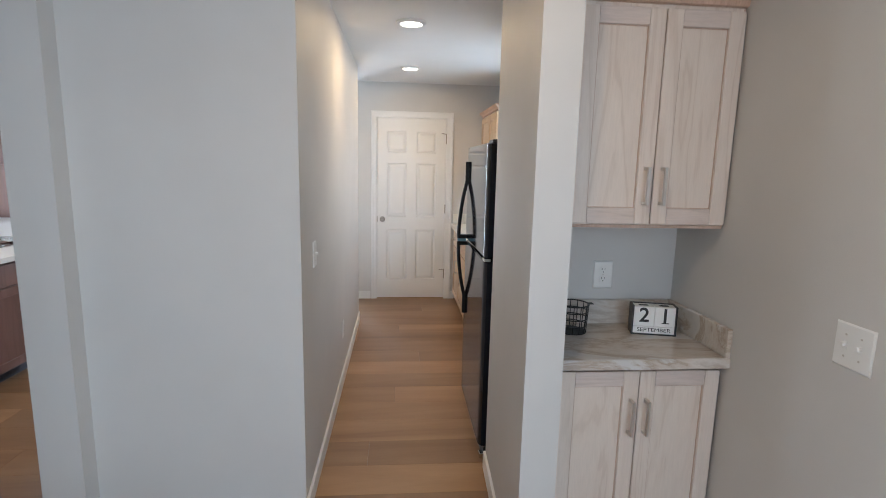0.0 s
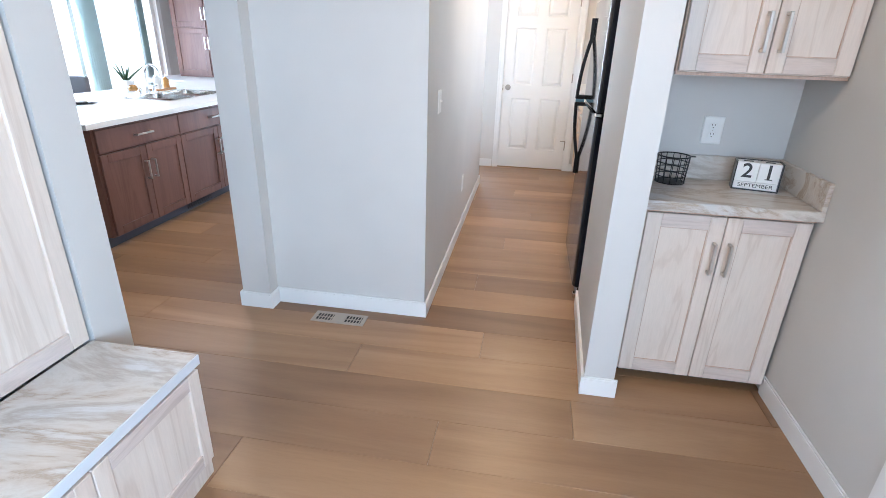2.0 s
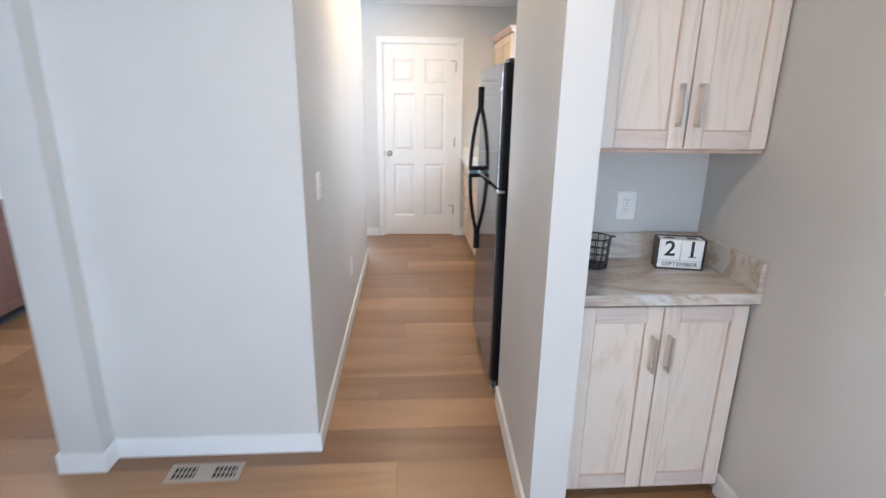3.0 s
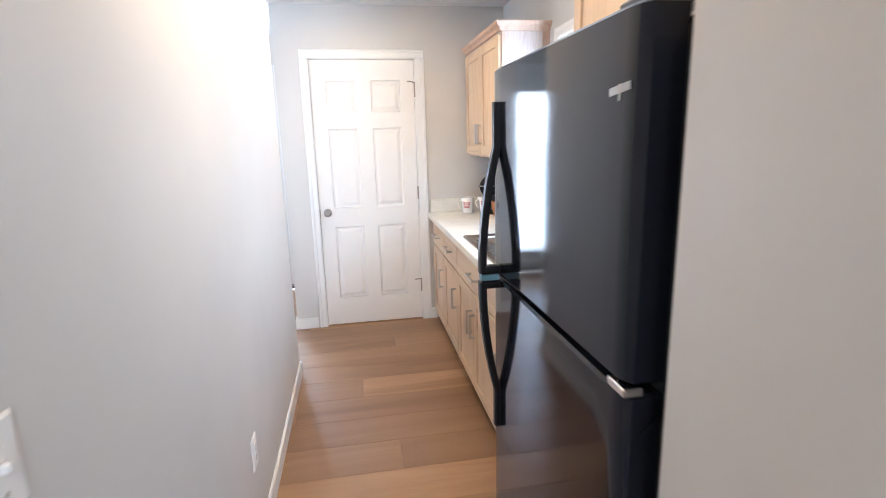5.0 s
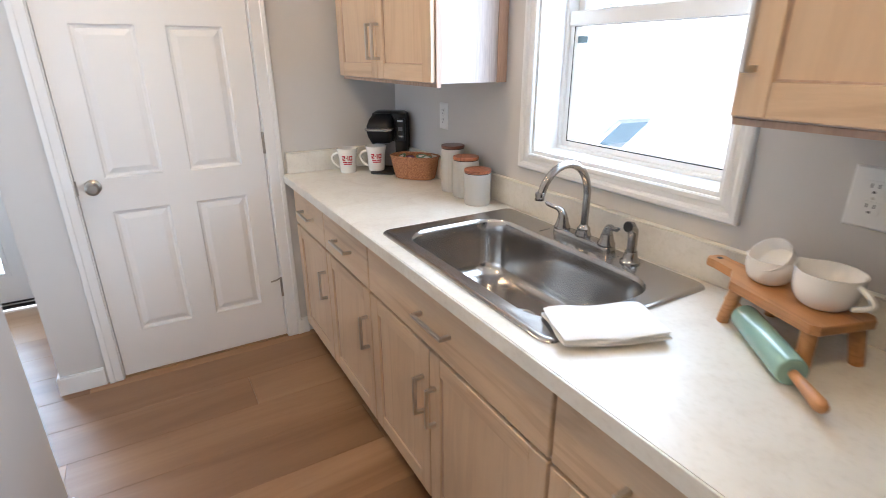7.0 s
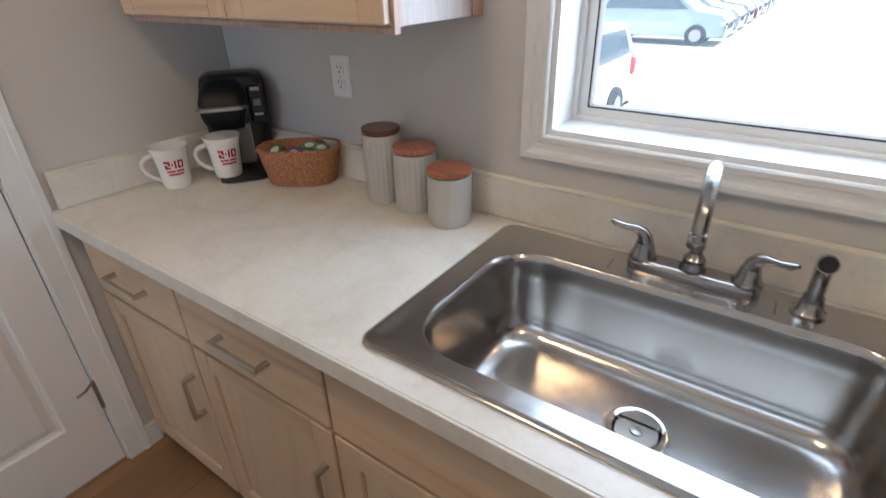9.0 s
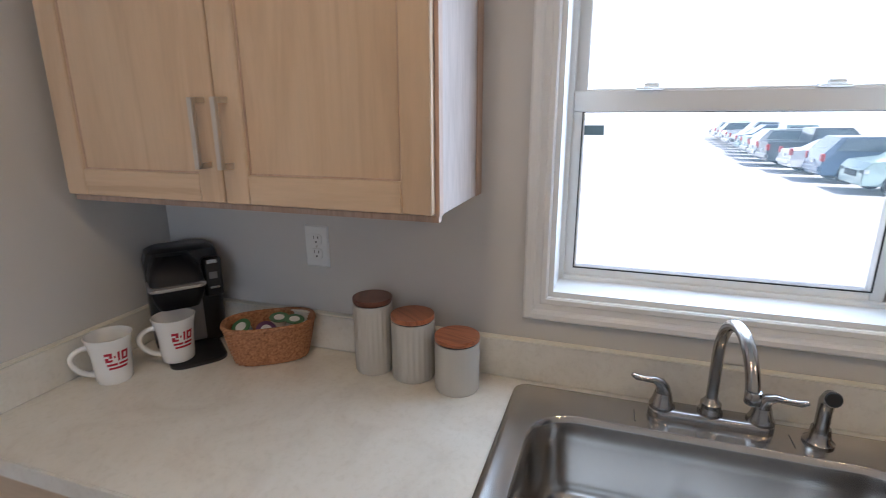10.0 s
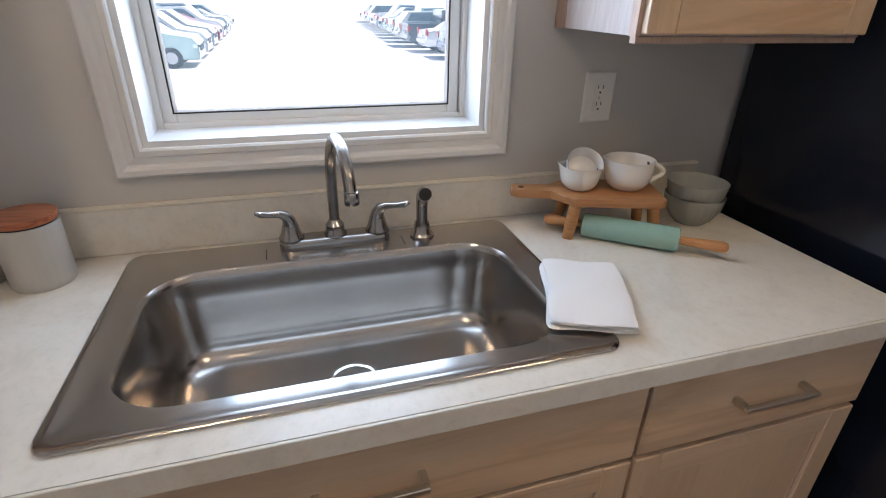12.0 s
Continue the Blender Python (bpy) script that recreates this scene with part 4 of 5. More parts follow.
def wall_plate(m, w, h, kind_, label, category):
    """A cover plate in the local xz plane, facing -y."""
    p = thing("wall_outlet" if kind_ == "outlet" else "light_switch", m, label, category)
    rr_ = [[(-w / 2 + k, -d, -h / 2 + k), (w / 2 - k, -d, -h / 2 + k), (w / 2 - k, -d, h / 2 - k), (-w / 2 + k, -d, h / 2 - k)] for k, d in ((0, 0.0), (0, 0.002), (0.004, 0.0055))]
    part("plate", rings_mesh(rr_, True, False, True), WHITEPLASTIC, p)
    if kind_ == "outlet":
        for z in (-0.0195, 0.0195):
            f = part("receptacle", rings_mesh([[(x, -d, z + zz) for x, zz in [(a, b_) for a, b_, _ in rrect(-0.0165 + k, 0.0165 - k, -0.0145 + k, 0.0145 - k, 0.008, 0, 4)]] for k, d in ((0, 0.005), (0.0006, 0.0072))], True, False, True), WHITEPLASTIC, p)
            for a in (-0.0062, 0.0062):
                part("slot", boxes((a - 0.0011, a + 0.0011, -0.0076, -0.0070, z + 0.001, z + 0.009)), SLOT, f)
            part("slot", boxes((-0.0024, 0.0024, -0.0076, -0.0070, z - 0.0095, z - 0.005)), SLOT, f)
        part("screw", boxes((-0.0025, 0.0025, -0.0066, -0.0053, -0.0025, 0.0025), bevel=0.001), NICKEL, p)
    else:
        n = 2 if w > 0.09 else 1
        for k in range(n):
            x = (k - (n - 1) / 2) * 0.046
            t_ = part("toggle", boxes((x - 0.005, x + 0.005, -0.017, -0.005, -0.002, 0.010), bevel=0.002), WHITEPLASTIC, p)
            part("surround", boxes((x - 0.0065, x + 0.0065, -0.0064, -0.005, -0.012, 0.012), bevel=0.0008), WHITEPLASTIC, p)
            for z in (-0.03, 0.03):
                part("screw", boxes((x - 0.003, x + 0.003, -0.0064, -0.005, z - 0.003, z + 0.003), bevel=0.001), NICKEL, p)
    return p


wall_plate(pose(EAST, 5.494, 1.171, 0, 0, -90), 0.070, 0.114, "outlet", "white duplex wall outlet above the counter", "outlet")
wall_plate(pose(EAST, 3.879, 1.165, 0, 0, -90), 0.082, 0.120, "outlet", "white duplex wall outlet beside the window", "outlet")
wall_plate(pose(0.879, 2.371, 1.072), 0.086, 0.120, "outlet", "white duplex wall outlet in the nook", "outlet")
wall_plate(pose(EAST, 1.459, 1.071, 0, 0, -90), 0.117, 0.122, "switch", "white two-gang toggle switch plate", "switch")
wall_plate(pose(-0.398, 2.622, 1.108, 0, 0, 90), 0.074, 0.118, "switch", "white toggle switch plate on the corridor wall", "switch")
wall_plate(pose(-0.398, 3.766, 0.372, 0, 0, 90), 0.074, 0.118, "outlet", "white duplex wall outlet low on the corridor wall", "outlet")

# ---- floor register ----
REG = paint("register_enamel", (0.40, 0.34, 0.28), 0.4, 0.02)
reg = thing("floor_register", pose(-0.838, 2.183, 0.0), "tan enamelled metal floor register", "vent")
part("frame", grid_slab([-0.145, -0.125, -0.035, 0.035, 0.125, 0.145], [-0.052, -0.034, 0.034, 0.052], [(1, 1), (3, 1)], 0.0003, 0.005, "xy"), REG, reg)
for x0 in (-0.126, 0.034):
    part("well", boxes((x0, x0 + 0.092, -0.035, 0.035, 0.0002, 0.0008)), DARKGAP, reg, "dark sheet standing in for the shade in the duct")
for x0 in (-0.125, 0.035):
    for k in range(5):
        x = x0 + 0.012 + k * 0.0165
        part("louver", boxes((x, x + 0.0055, -0.034, 0.034, 0.0010, 0.0022)), REG, reg)
    part("crossbar", boxes((x0, x0 + 0.09, -0.003, 0.003, 0.0012, 0.0030)), REG, reg)

# ---- side door in the east wall ----
sd = thing("door_3", pose(EAST, 1.25, 0, 0, 0, -90), "white side door with painted casing", "door", kind="structure")
part("casing", boxes((0.0, 0.062, -0.015, 0.0, 0.0, 2.04), bevel=0.003), TRIM, sd)
part("casing", boxes((0.832, 0.894, -0.015, 0.0, 0.0, 2.04), bevel=0.003), TRIM, sd)
part("casing", boxes((0.0, 0.894, -0.015, 0.0, 2.041, 2.103), bevel=0.003), TRIM, sd)
part("slab", boxes((0.066, 0.828, -0.006, 0.0, 0.012, 2.038)), DOORPAINT, sd)

# ---- things on the kitchen counter ----
CERAMIC = mat("white_glazed_ceramic", (0.78, 0.76, 0.72), 0.16)
MUGRED = mat("mug_print_red", (0.42, 0.015, 0.035), 0.35)


def mug(m, turn, label):
    g_ = thing("mug", m @ pose(0, 0, 0, 0, 0, turn), label, "mug", "mugs by the coffee maker")
    prof = [(0.0, 0.004), (0.034, 0.004), (0.036, 0.0), (0.0385, 0.003), (0.040, 0.02), (0.042, 0.06), (0.046, 0.095), (0.0515, 0.116), (0.052, 0.118), (0.0505, 0.1185), (0.048, 0.113), (0.043, 0.09), (0.0385, 0.05), (0.036, 0.014), (0.0, 0.012)]
    part("cup", lathe(prof, 36, cap0=False, cap1=False), CERAMIC, g_, smooth=True)
    pts = []
    for k in range(15):
        a = math.pi * k / 14
        pts.append((-0.040 - 0.042 * math.sin(a) * (1.0 + 0.12 * math.cos(a)) - 0.004 * math.cos(a), 0, 0.056 + 0.036 * math.cos(a)))
    part("handle", tube(pts, [0.0065 if 0 < i < 14 else 0.0085 for i in range(15)], 12), CERAMIC, g_, smooth=True)
    pr = bmesh.new()

    def print_bar(a0, a1, z0, z1):
        n = max(2, int((a1 - a0) / 6))
        lo, hi = [], []
        for i in range(n + 1):
            a = radians(a0 + (a1 - a0) * i / n - 60)
            for row_, z in ((lo, z0), (hi, z1)):
                r = 0.040 + max(0.0, z - 0.02) * 0.05 + (0.004 * (z - 0.06) / 0.035 if z > 0.06 else 0.0) + 0.0009
                row_.append((r * math.cos(a), r * math.sin(a), z))
        rings_mesh([lo, hi], False, bm=pr)
    for a0, a1, z0, z1 in ((-40, -20, 0.079, 0.086), (-28, -20, 0.072, 0.080), (-40, -30, 0.066, 0.074), (-40, -20, 0.062, 0.068), (-16, -11, 0.071, 0.077), (-6, 0, 0.062, 0.086), (5, 11, 0.062, 0.086), (19, 25, 0.062, 0.086), (11, 19, 0.080, 0.086), (11, 19, 0.062, 0.068)):
        print_bar(a0, a1, z0, z1)
    for a0, a1, z0 in ((-38, -8, 0.0515), (-4, 26, 0.0515), (-34, 22, 0.042)):
        print_bar(a0, a1, z0, z0 + 0.0055)
    part("print", pr, MUGRED, g_, "dark red printed bars")
    return g_


mug(pose(0.876, 5.886, CT), -45, "white ceramic mug with a red print")
mug(pose(0.995, 5.805, CT + 0.012), -45, "white ceramic mug on the coffee maker tray")

SILVER = mat("silver_plastic", (0.45, 0.45, 0.46), 0.25, 0.8)
GREYPLASTIC = mat("smoke_grey_plastic", (0.22, 0.22, 0.23), 0.3)
cof = thing("coffee_maker", pose(1.095, 5.862, CT, 0, 0, -38), "small black single-serve coffee maker", "coffee maker")
cof.scale = (1.26, 1.05, 0.95)
part("tray_base", rings_mesh([rrect(-0.055 + o, 0.055 - o, -0.155 + o, 0.09 - o, 0.03, z) for o, z in ((0.0, 0.0), (0.0, 0.008), (0.004, 0.012))], True, True, True), BLACKPLASTIC, cof, smooth=True)
part("tower", rings_mesh([rrect(-0.070 + o, 0.075 - o, -0.030 + f, 0.085 - o, 0.022, z) for o, f, z in ((0.002, 0.0, 0.010), (0.0, 0.0, 0.03), (0.0, 0.0, 0.17), (0.0, 0.0, 0.26), (0.006, 0.006, 0.288), (0.018, 0.02, 0.298))], True, True, True), BLACKPLASTIC, cof, smooth=True)
part("brew_head", rings_mesh([rrect(-0.068 + o, 0.032 - o, -0.118 + f, 0.0, 0.018, z) for o, f, z in ((0.012, 0.02, 0.150), (0.004, 0.006, 0.178), (0.0, 0.0, 0.205), (0.0, 0.004, 0.235), (0.006, 0.025, 0.265), (0.018, 0.055, 0.290))], True, True, True), HANDLEBLACK, cof, smooth=True)
part("lid_handle", rings_mesh([rrect(-0.072 + o, 0.034 - o, -0.132 + o, -0.035, 0.016, z) for o, z in ((0.002, 0.213), (0.0, 0.216), (0.0, 0.222), (0.003, 0.225))], True, True, True), SILVER, cof, "silver lift handle", True)
part("brew_panel", boxes((-0.052, 0.03, -0.0335, -0.0305, 0.02, 0.148), bevel=0.002), GREYPLASTIC, cof, "grey back panel behind the mug")
col_ = part("control_column", boxes((0.036, 0.074, -0.052, -0.0305, 0.150, 0.268), bevel=0.006), BLACKPLASTIC, cof)
part("power_button", boxes((0.044, 0.066, -0.0545, -0.0515, 0.250, 0.262), bevel=0.001), SILVER, col_)
part("button", boxes((0.047, 0.064, -0.0535, -0.0515, 0.205, 0.225), bevel=0.001), GREYPLASTIC, col_)
part("button", boxes((0.046, 0.066, -0.0545, -0.0515, 0.175, 0.183), bevel=0.001), SILVER, col_)

# wicker basket with pods


def wicker():
    m = mat("tan_wicker", (0.36, 0.19, 0.09), 0.65)
    n, l, b = nodes_of(m)
    v = coords(m)
    l.new(ramp(m, noise_tex(m, v, 160, 3, 0.6), [(0.3, (0.20, 0.08, 0.035)), (0.55, (0.41, 0.185, 0.085)), (0.8, (0.53, 0.27, 0.13))]), b.inputs["Base Color"])
    bump(m, noise_tex(m, v, 420, 2), 0.3, 0.001)
    return m


WICKER = wicker()
bas = thing("wicker_basket", pose(1.098, 5.592, CT, 0, 0, -55), "oval tan wicker basket holding coffee pods", "basket")


def oval(a, b, r, th):
    """Radius factor of a softened rectangle."""
    c, s_ = math.cos(th), math.sin(th)
    k = (abs(c / a) ** r + abs(s_ / b) ** r) ** (-1 / r)
    return k * c, k * s_


N, rows_out, rows_in = 192, [], []
for i in range(27):
    z = 0.003 + 0.100 * i / 26
    f = 0.80 + 0.20 * (i / 26) ** 0.8
    ring_o, ring_i = [], []
    for k in range(N):
        th = 2 * math.pi * k / N
        x, y_ = oval(0.116 * f, 0.070 * f, 2.7, th)
        wob = 1 + 0.018 * math.sin(32 * th + math.pi * i) + (0.010 if i > 24 else 0.0)
        ring_o.append((x * wob, y_ * wob, z))
        ring_i.append((x * (0.93 + 0.012 * math.sin(24 * th + math.pi * i)), y_ * (0.90 + 0.012 * math.sin(24 * th + math.pi * i)), z))
    rows_out.append(ring_o)
    rows_in.append(ring_i)
part("weave", rings_mesh(rows_out + list(reversed(rows_in[1:])), True, True, True), WICKER, bas, smooth=True)
rim = [(*[c * 0.985 for c in oval(0.116, 0.070, 2.7, 2 * math.pi * k / 60)], 0.104) for k in range(61)]
part("rim", tube(rim, 0.0055, 8, cap=False), WICKER, bas, "braided rim", True)


def pod(x, y_, z, rx, ry, lid, label):
    p = thing("coffee_pod", pose(1.098, 5.592, CT, 0, 0, -55) @ pose(x, y_, z, rx, ry, 0), label, "coffee pod", "pods in the basket")
    part("cup", lathe([(0.018, 0.0), (0.0185, 0.002), (0.0225, 0.038), (0.0225, 0.040)], 24, cap1=True), CERAMIC, p, smooth=True)
    part("foil_lid", lathe([(0.0255, 0.0402), (0.0255, 0.0416)], 24), lid, p, "printed foil lid")
    part("label_spot", lathe([(0.014, 0.0417), (0.014, 0.0421)], 20), CERAMIC, p)


LIDG = mat("pod_lid_green", (0.06, 0.16, 0.07), 0.35)
LIDP = mat("pod_lid_purple", (0.12, 0.05, 0.12), 0.35)
FILL = mat("basket_base", (0.20, 0.10, 0.05), 0.7)
part("liner", lathe([(0.09, 0.028), (0.09, 0.060)], 24, sy=0.58), FILL, bas)
pod(-0.058, 0.015, 0.061, 28, -20, LIDG, "green-topped coffee pod in the basket")
pod(-0.012, -0.018, 0.062, 35, 10, LIDP, "purple-topped coffee pod in the basket")
pod(0.022, 0.026, 0.0605, 10, 4, LIDG, "green-topped coffee pod in the basket")
pod(0.060, 0.000, 0.0605, 8, 6, LIDG, "green-topped coffee pod in the basket")

# canisters
STONEWARE = paint("grey_stoneware", (0.50, 0.48, 0.44), 0.42, 0.05)
WALNUT = wood("walnut_lid", (0.16, 0.06, 0.035), (0.12, 0.042, 0.025), (0.07, 0.024, 0.015), "x", 2.2, 0.3, 0.4, 0.7)
ACACIA = wood("acacia_lid", (0.42, 0.15, 0.065), (0.34, 0.108, 0.046), (0.20, 0.06, 0.026), "x", 2.2, 0.3, 0.4, 0.7)


def canister(x, y_, r, h, label, turn, lid_wood):
    c = thing("canister", pose(x, y_, CT, 0, 0, turn), label, "canister", "canister set")
    n = 96
    rr2 = []
    for k, z in ((0.94, 0.0), (0.985, 0.004), (1.0, 0.012), (1.0, h - 0.03), (1.0, h - 0.018), (0.985, h - 0.015)):
        rib = (0.035 if h > 0.15 else 0.010) if 0.005 < z < h - 0.02 else 0.0
        rr2.append([(r * k * (1 - rib * abs(math.sin(12 * 2 * math.pi * i / n))) * math.cos(2 * math.pi * i / n), r * k * (1 - rib * abs(math.sin(12 * 2 * math.pi * i / n))) * math.sin(2 * math.pi * i / n), z) for i in range(n)])
    part("jar", rings_mesh(rr2, True, True, True), STONEWARE, c, smooth=True)
    part("seal", lathe([(r * 0.93, h - 0.0150), (r * 0.93, h - 0.012)], 32), RUBBER, c)
    part("lid", lathe([(r * 0.97, h - 0.012), (r * 1.0, h - 0.010), (r * 1.0, h - 0.002), (r * 0.985, h), (0.0, h + 0.0005)], 48, cap1=False), lid_wood, c, "dark reddish wooden lid", True)


canister(1.128, 5.302, 0.049, 0.193, "tall ribbed grey canister with dark wooden lid", 20, WALNUT)
canister(1.124, 5.194, 0.053, 0.163, "medium ribbed grey canister with wooden lid", 50, ACACIA)
canister(1.100, 5.074, 0.0525, 0.135, "short smooth grey canister with wooden lid", 80, ACACIA)

# footed serving board
BOARDWOOD = wood("acacia_board", (0.50, 0.255, 0.105), (0.42, 0.195, 0.072), (0.29, 0.12, 0.042), "x", 1.4, 0.35, 0.3, 0.4)
brd = thing("serving_board", pose(1.055, 3.905, CT, 0, 0, -108), "footed wooden serving board with a short handle", "serving board")
# local x runs from the handle to the far end
half_l, half_w = 0.112, 0.072
shape = [(half_l, half_w - 0.012), (half_l - 0.012, half_w), (-half_l + 0.02, half_w), (-half_l - 0.012, half_w * 0.55), (-half_l - 0.03, 0.024), (-half_l - 0.085, 0.021), (-half_l - 0.108, 0.023), (-half_l - 0.118, 0.012)]
ring2 = shape + [(x, -y_) for x, y_ in reversed(shape)]
part("top", rings_mesh([[(x * k, y_ * k, z) for x, y_ in ring2] for k, z in ((0.985, 0.080), (1.0, 0.083), (1.0, 0.096), (0.985, 0.099))], True, True, True), BOARDWOOD, brd)
part("hang_hole", lathe([(0.007, 0.0992), (0.007, 0.0997)], 16, None, -half_l - 0.095, 0.0), SLOT, brd)
for sx_ in (-1, 1):
    for sy_ in (-1, 1):
        x, y_ = sx_ * (half_l - 0.025), sy_ * (half_w - 0.020)
        part("leg", tube([(x + sx_ * 0.012, y_ + sy_ * 0.010, 0.0), (x, y_, 0.081)], [0.0125, 0.0145], 14), BOARDWOOD, brd, smooth=True)

BT_ = CT + 0.0992


def batter_bowl(m, r, h, handle, label, lip=math.pi, pinch=0.38):
    """A round measuring cup with a pinched spout."""
    c = thing("measuring_cup", m, label, "measuring cup", "ceramic measuring cups")
    n = 48
    rows = []
    for k, z in ((0.0, 0.003), (0.52, 0.003), (0.56, 0.0), (0.64, 0.03 * h), (0.80, 0.14 * h), (0.92, 0.30 * h), (0.985, 0.52 * h), (1.0, 0.75 * h), (1.005, 0.94 * h), (1.03, h), (0.99, h), (0.955, 0.93 * h), (0.935, 0.55 * h), (0.84, 0.28 * h), (0.5, 0.12 * h), (0.0, 0.11 * h)):
        ring = []
        for i in range(n):
            th = 2 * math.pi * i / n
            sp_ = math.exp(-((th - lip) / 0.24) ** 2) * max(0.0, (z / h - 0.6)) * pinch
            ring.append((r * k * (1 + sp_) * math.cos(th), r * k * (1 - 0.0 * sp_) * math.sin(th), z + 0.006 * sp_ * 3))
        rows.append(ring)
    part("cup", rings_mesh(rows, True), CERAMIC, c, smooth=True)
    part("size_mark", boxes((r * 0.79, r * 0.82, -0.005, 0.005, h * 0.80, h * 0.88)), SLOT, c, "tiny dark size mark")
    if handle:
        pts = [(r * 0.98 + 0.55 * r * math.sin(math.pi * k / 12), 0, h * (0.86 - 0.62 * k / 12)) for k in range(13)]
        part("handle", tube(pts, 0.0055, 12), CERAMIC, c, smooth=True)


batter_bowl(pose(1.080, 3.974, BT_, 0, 0, -118), 0.0455, 0.055, False, "small white ceramic measuring cup")
batter_bowl(pose(1.086, 3.968, BT_ + 0.042) @ pose(0, 0, 0, 0, 0, 165) @ pose(0, 0, 0, 0, 46, 0) @ pose(0, 0, -0.010), 0.0405, 0.041, False, "tiny white measuring cup tilted inside another", 1.5 * math.pi, 0.2)
batter_bowl(pose(1.058, 3.862, BT_, 0, 0, -104), 0.055, 0.070, True, "white ceramic measuring cup with handle")

# nested bowls
SAGE = paint("sage_glaze", (0.335, 0.34, 0.305), 0.2, 0.02)


def bowl(z, label):
    b_ = thing("bowl", pose(1.042, 3.668, CT + z), label, "bowl", "nested bowls")
    n = 144
    rows = []
    for k, h in ((0.0, 0.003), (0.46, 0.003), (0.48, 0.0), (0.52, 0.002), (0.71, 0.016), (0.91, 0.040), (0.98, 0.062), (1.0, 0.072), (0.975, 0.0725), (0.94, 0.062), (0.86, 0.040), (0.65, 0.016), (0.40, 0.008), (0.0, 0.0075)):
        outer_ = 0.015 < h < 0.06 and k > 0.6
        rows.append([(0.070 * k * (1 + (0.020 * math.cos(24 * 2 * math.pi * i / n + 60 * h) if outer_ else 0)) * math.cos(2 * math.pi * i / n), 0.070 * k * (1 + (0.020 * math.cos(24 * 2 * math.pi * i / n + 60 * h) if outer_ else 0)) * math.sin(2 * math.pi * i / n), h) for i in range(n)])
    part("shell", rings_mesh(rows, True), SAGE, b_, smooth=True)


bowl(0.0, "sage green ceramic bowl with patterned side")
bowl(0.034, "sage green ceramic bowl nested in another")

# rolling pin
MINT = mat("mint_enamel", (0.28, 0.45, 0.385), 0.12)
BEECH = wood("beech_handle", (0.60, 0.31, 0.13), (0.52, 0.25, 0.095), (0.40, 0.175, 0.065), "x", 1.5, 0.45, 0.4, 0.3)
a_, b_ = Vector((1.088, 4.048)), Vector((0.842, 3.742))
ang = math.degrees(math.atan2(b_.y - a_.y, b_.x - a_.x))
pin = thing("rolling_pin", pose(a_.x, a_.y, CT + 0.0278, 0, 0, ang), "mint green ceramic rolling pin with wooden handles", "rolling pin")
L_ = (b_ - a_).length
turn_x = Matrix.Rotation(radians(90), 4, "Y")
for nm, prof, mt in (("barrel", [(0.023, 0.088), (0.0265, 0.090), (0.0275, 0.096), (0.0275, L_ - 0.106), (0.0265, L_ - 0.1), (0.024, L_ - 0.098)], MINT),
                     ("handle", [(0.006, 0.0), (0.010, 0.003), (0.0125, 0.012), (0.0105, 0.05), (0.0085, 0.086)], BEECH),
                     ("handle", [(0.0085, L_ - 0.096), (0.0105, L_ - 0.055), (0.0125, L_ - 0.012), (0.010, L_ - 0.003), (0.006, L_)], BEECH)):
    o = part(nm, lathe(prof, 32), mt, pin, smooth=True)
    o.data.transform(turn_x)

# folded towel


def cloth():
    m = mat("white_cotton", (0.80, 0.79, 0.78), 0.9)
    n, l, b = nodes_of(m)
    v = coords(m)
    bump(m, noise_tex(m, v, 700, 2), 0.25, 0.001)
    return m


COTTON = cloth()
tow = thing("dish_towel", pose(0.775, 4.122, CT + 0.0085, 0, 0, -23), "folded white cotton dish towel", "towel")


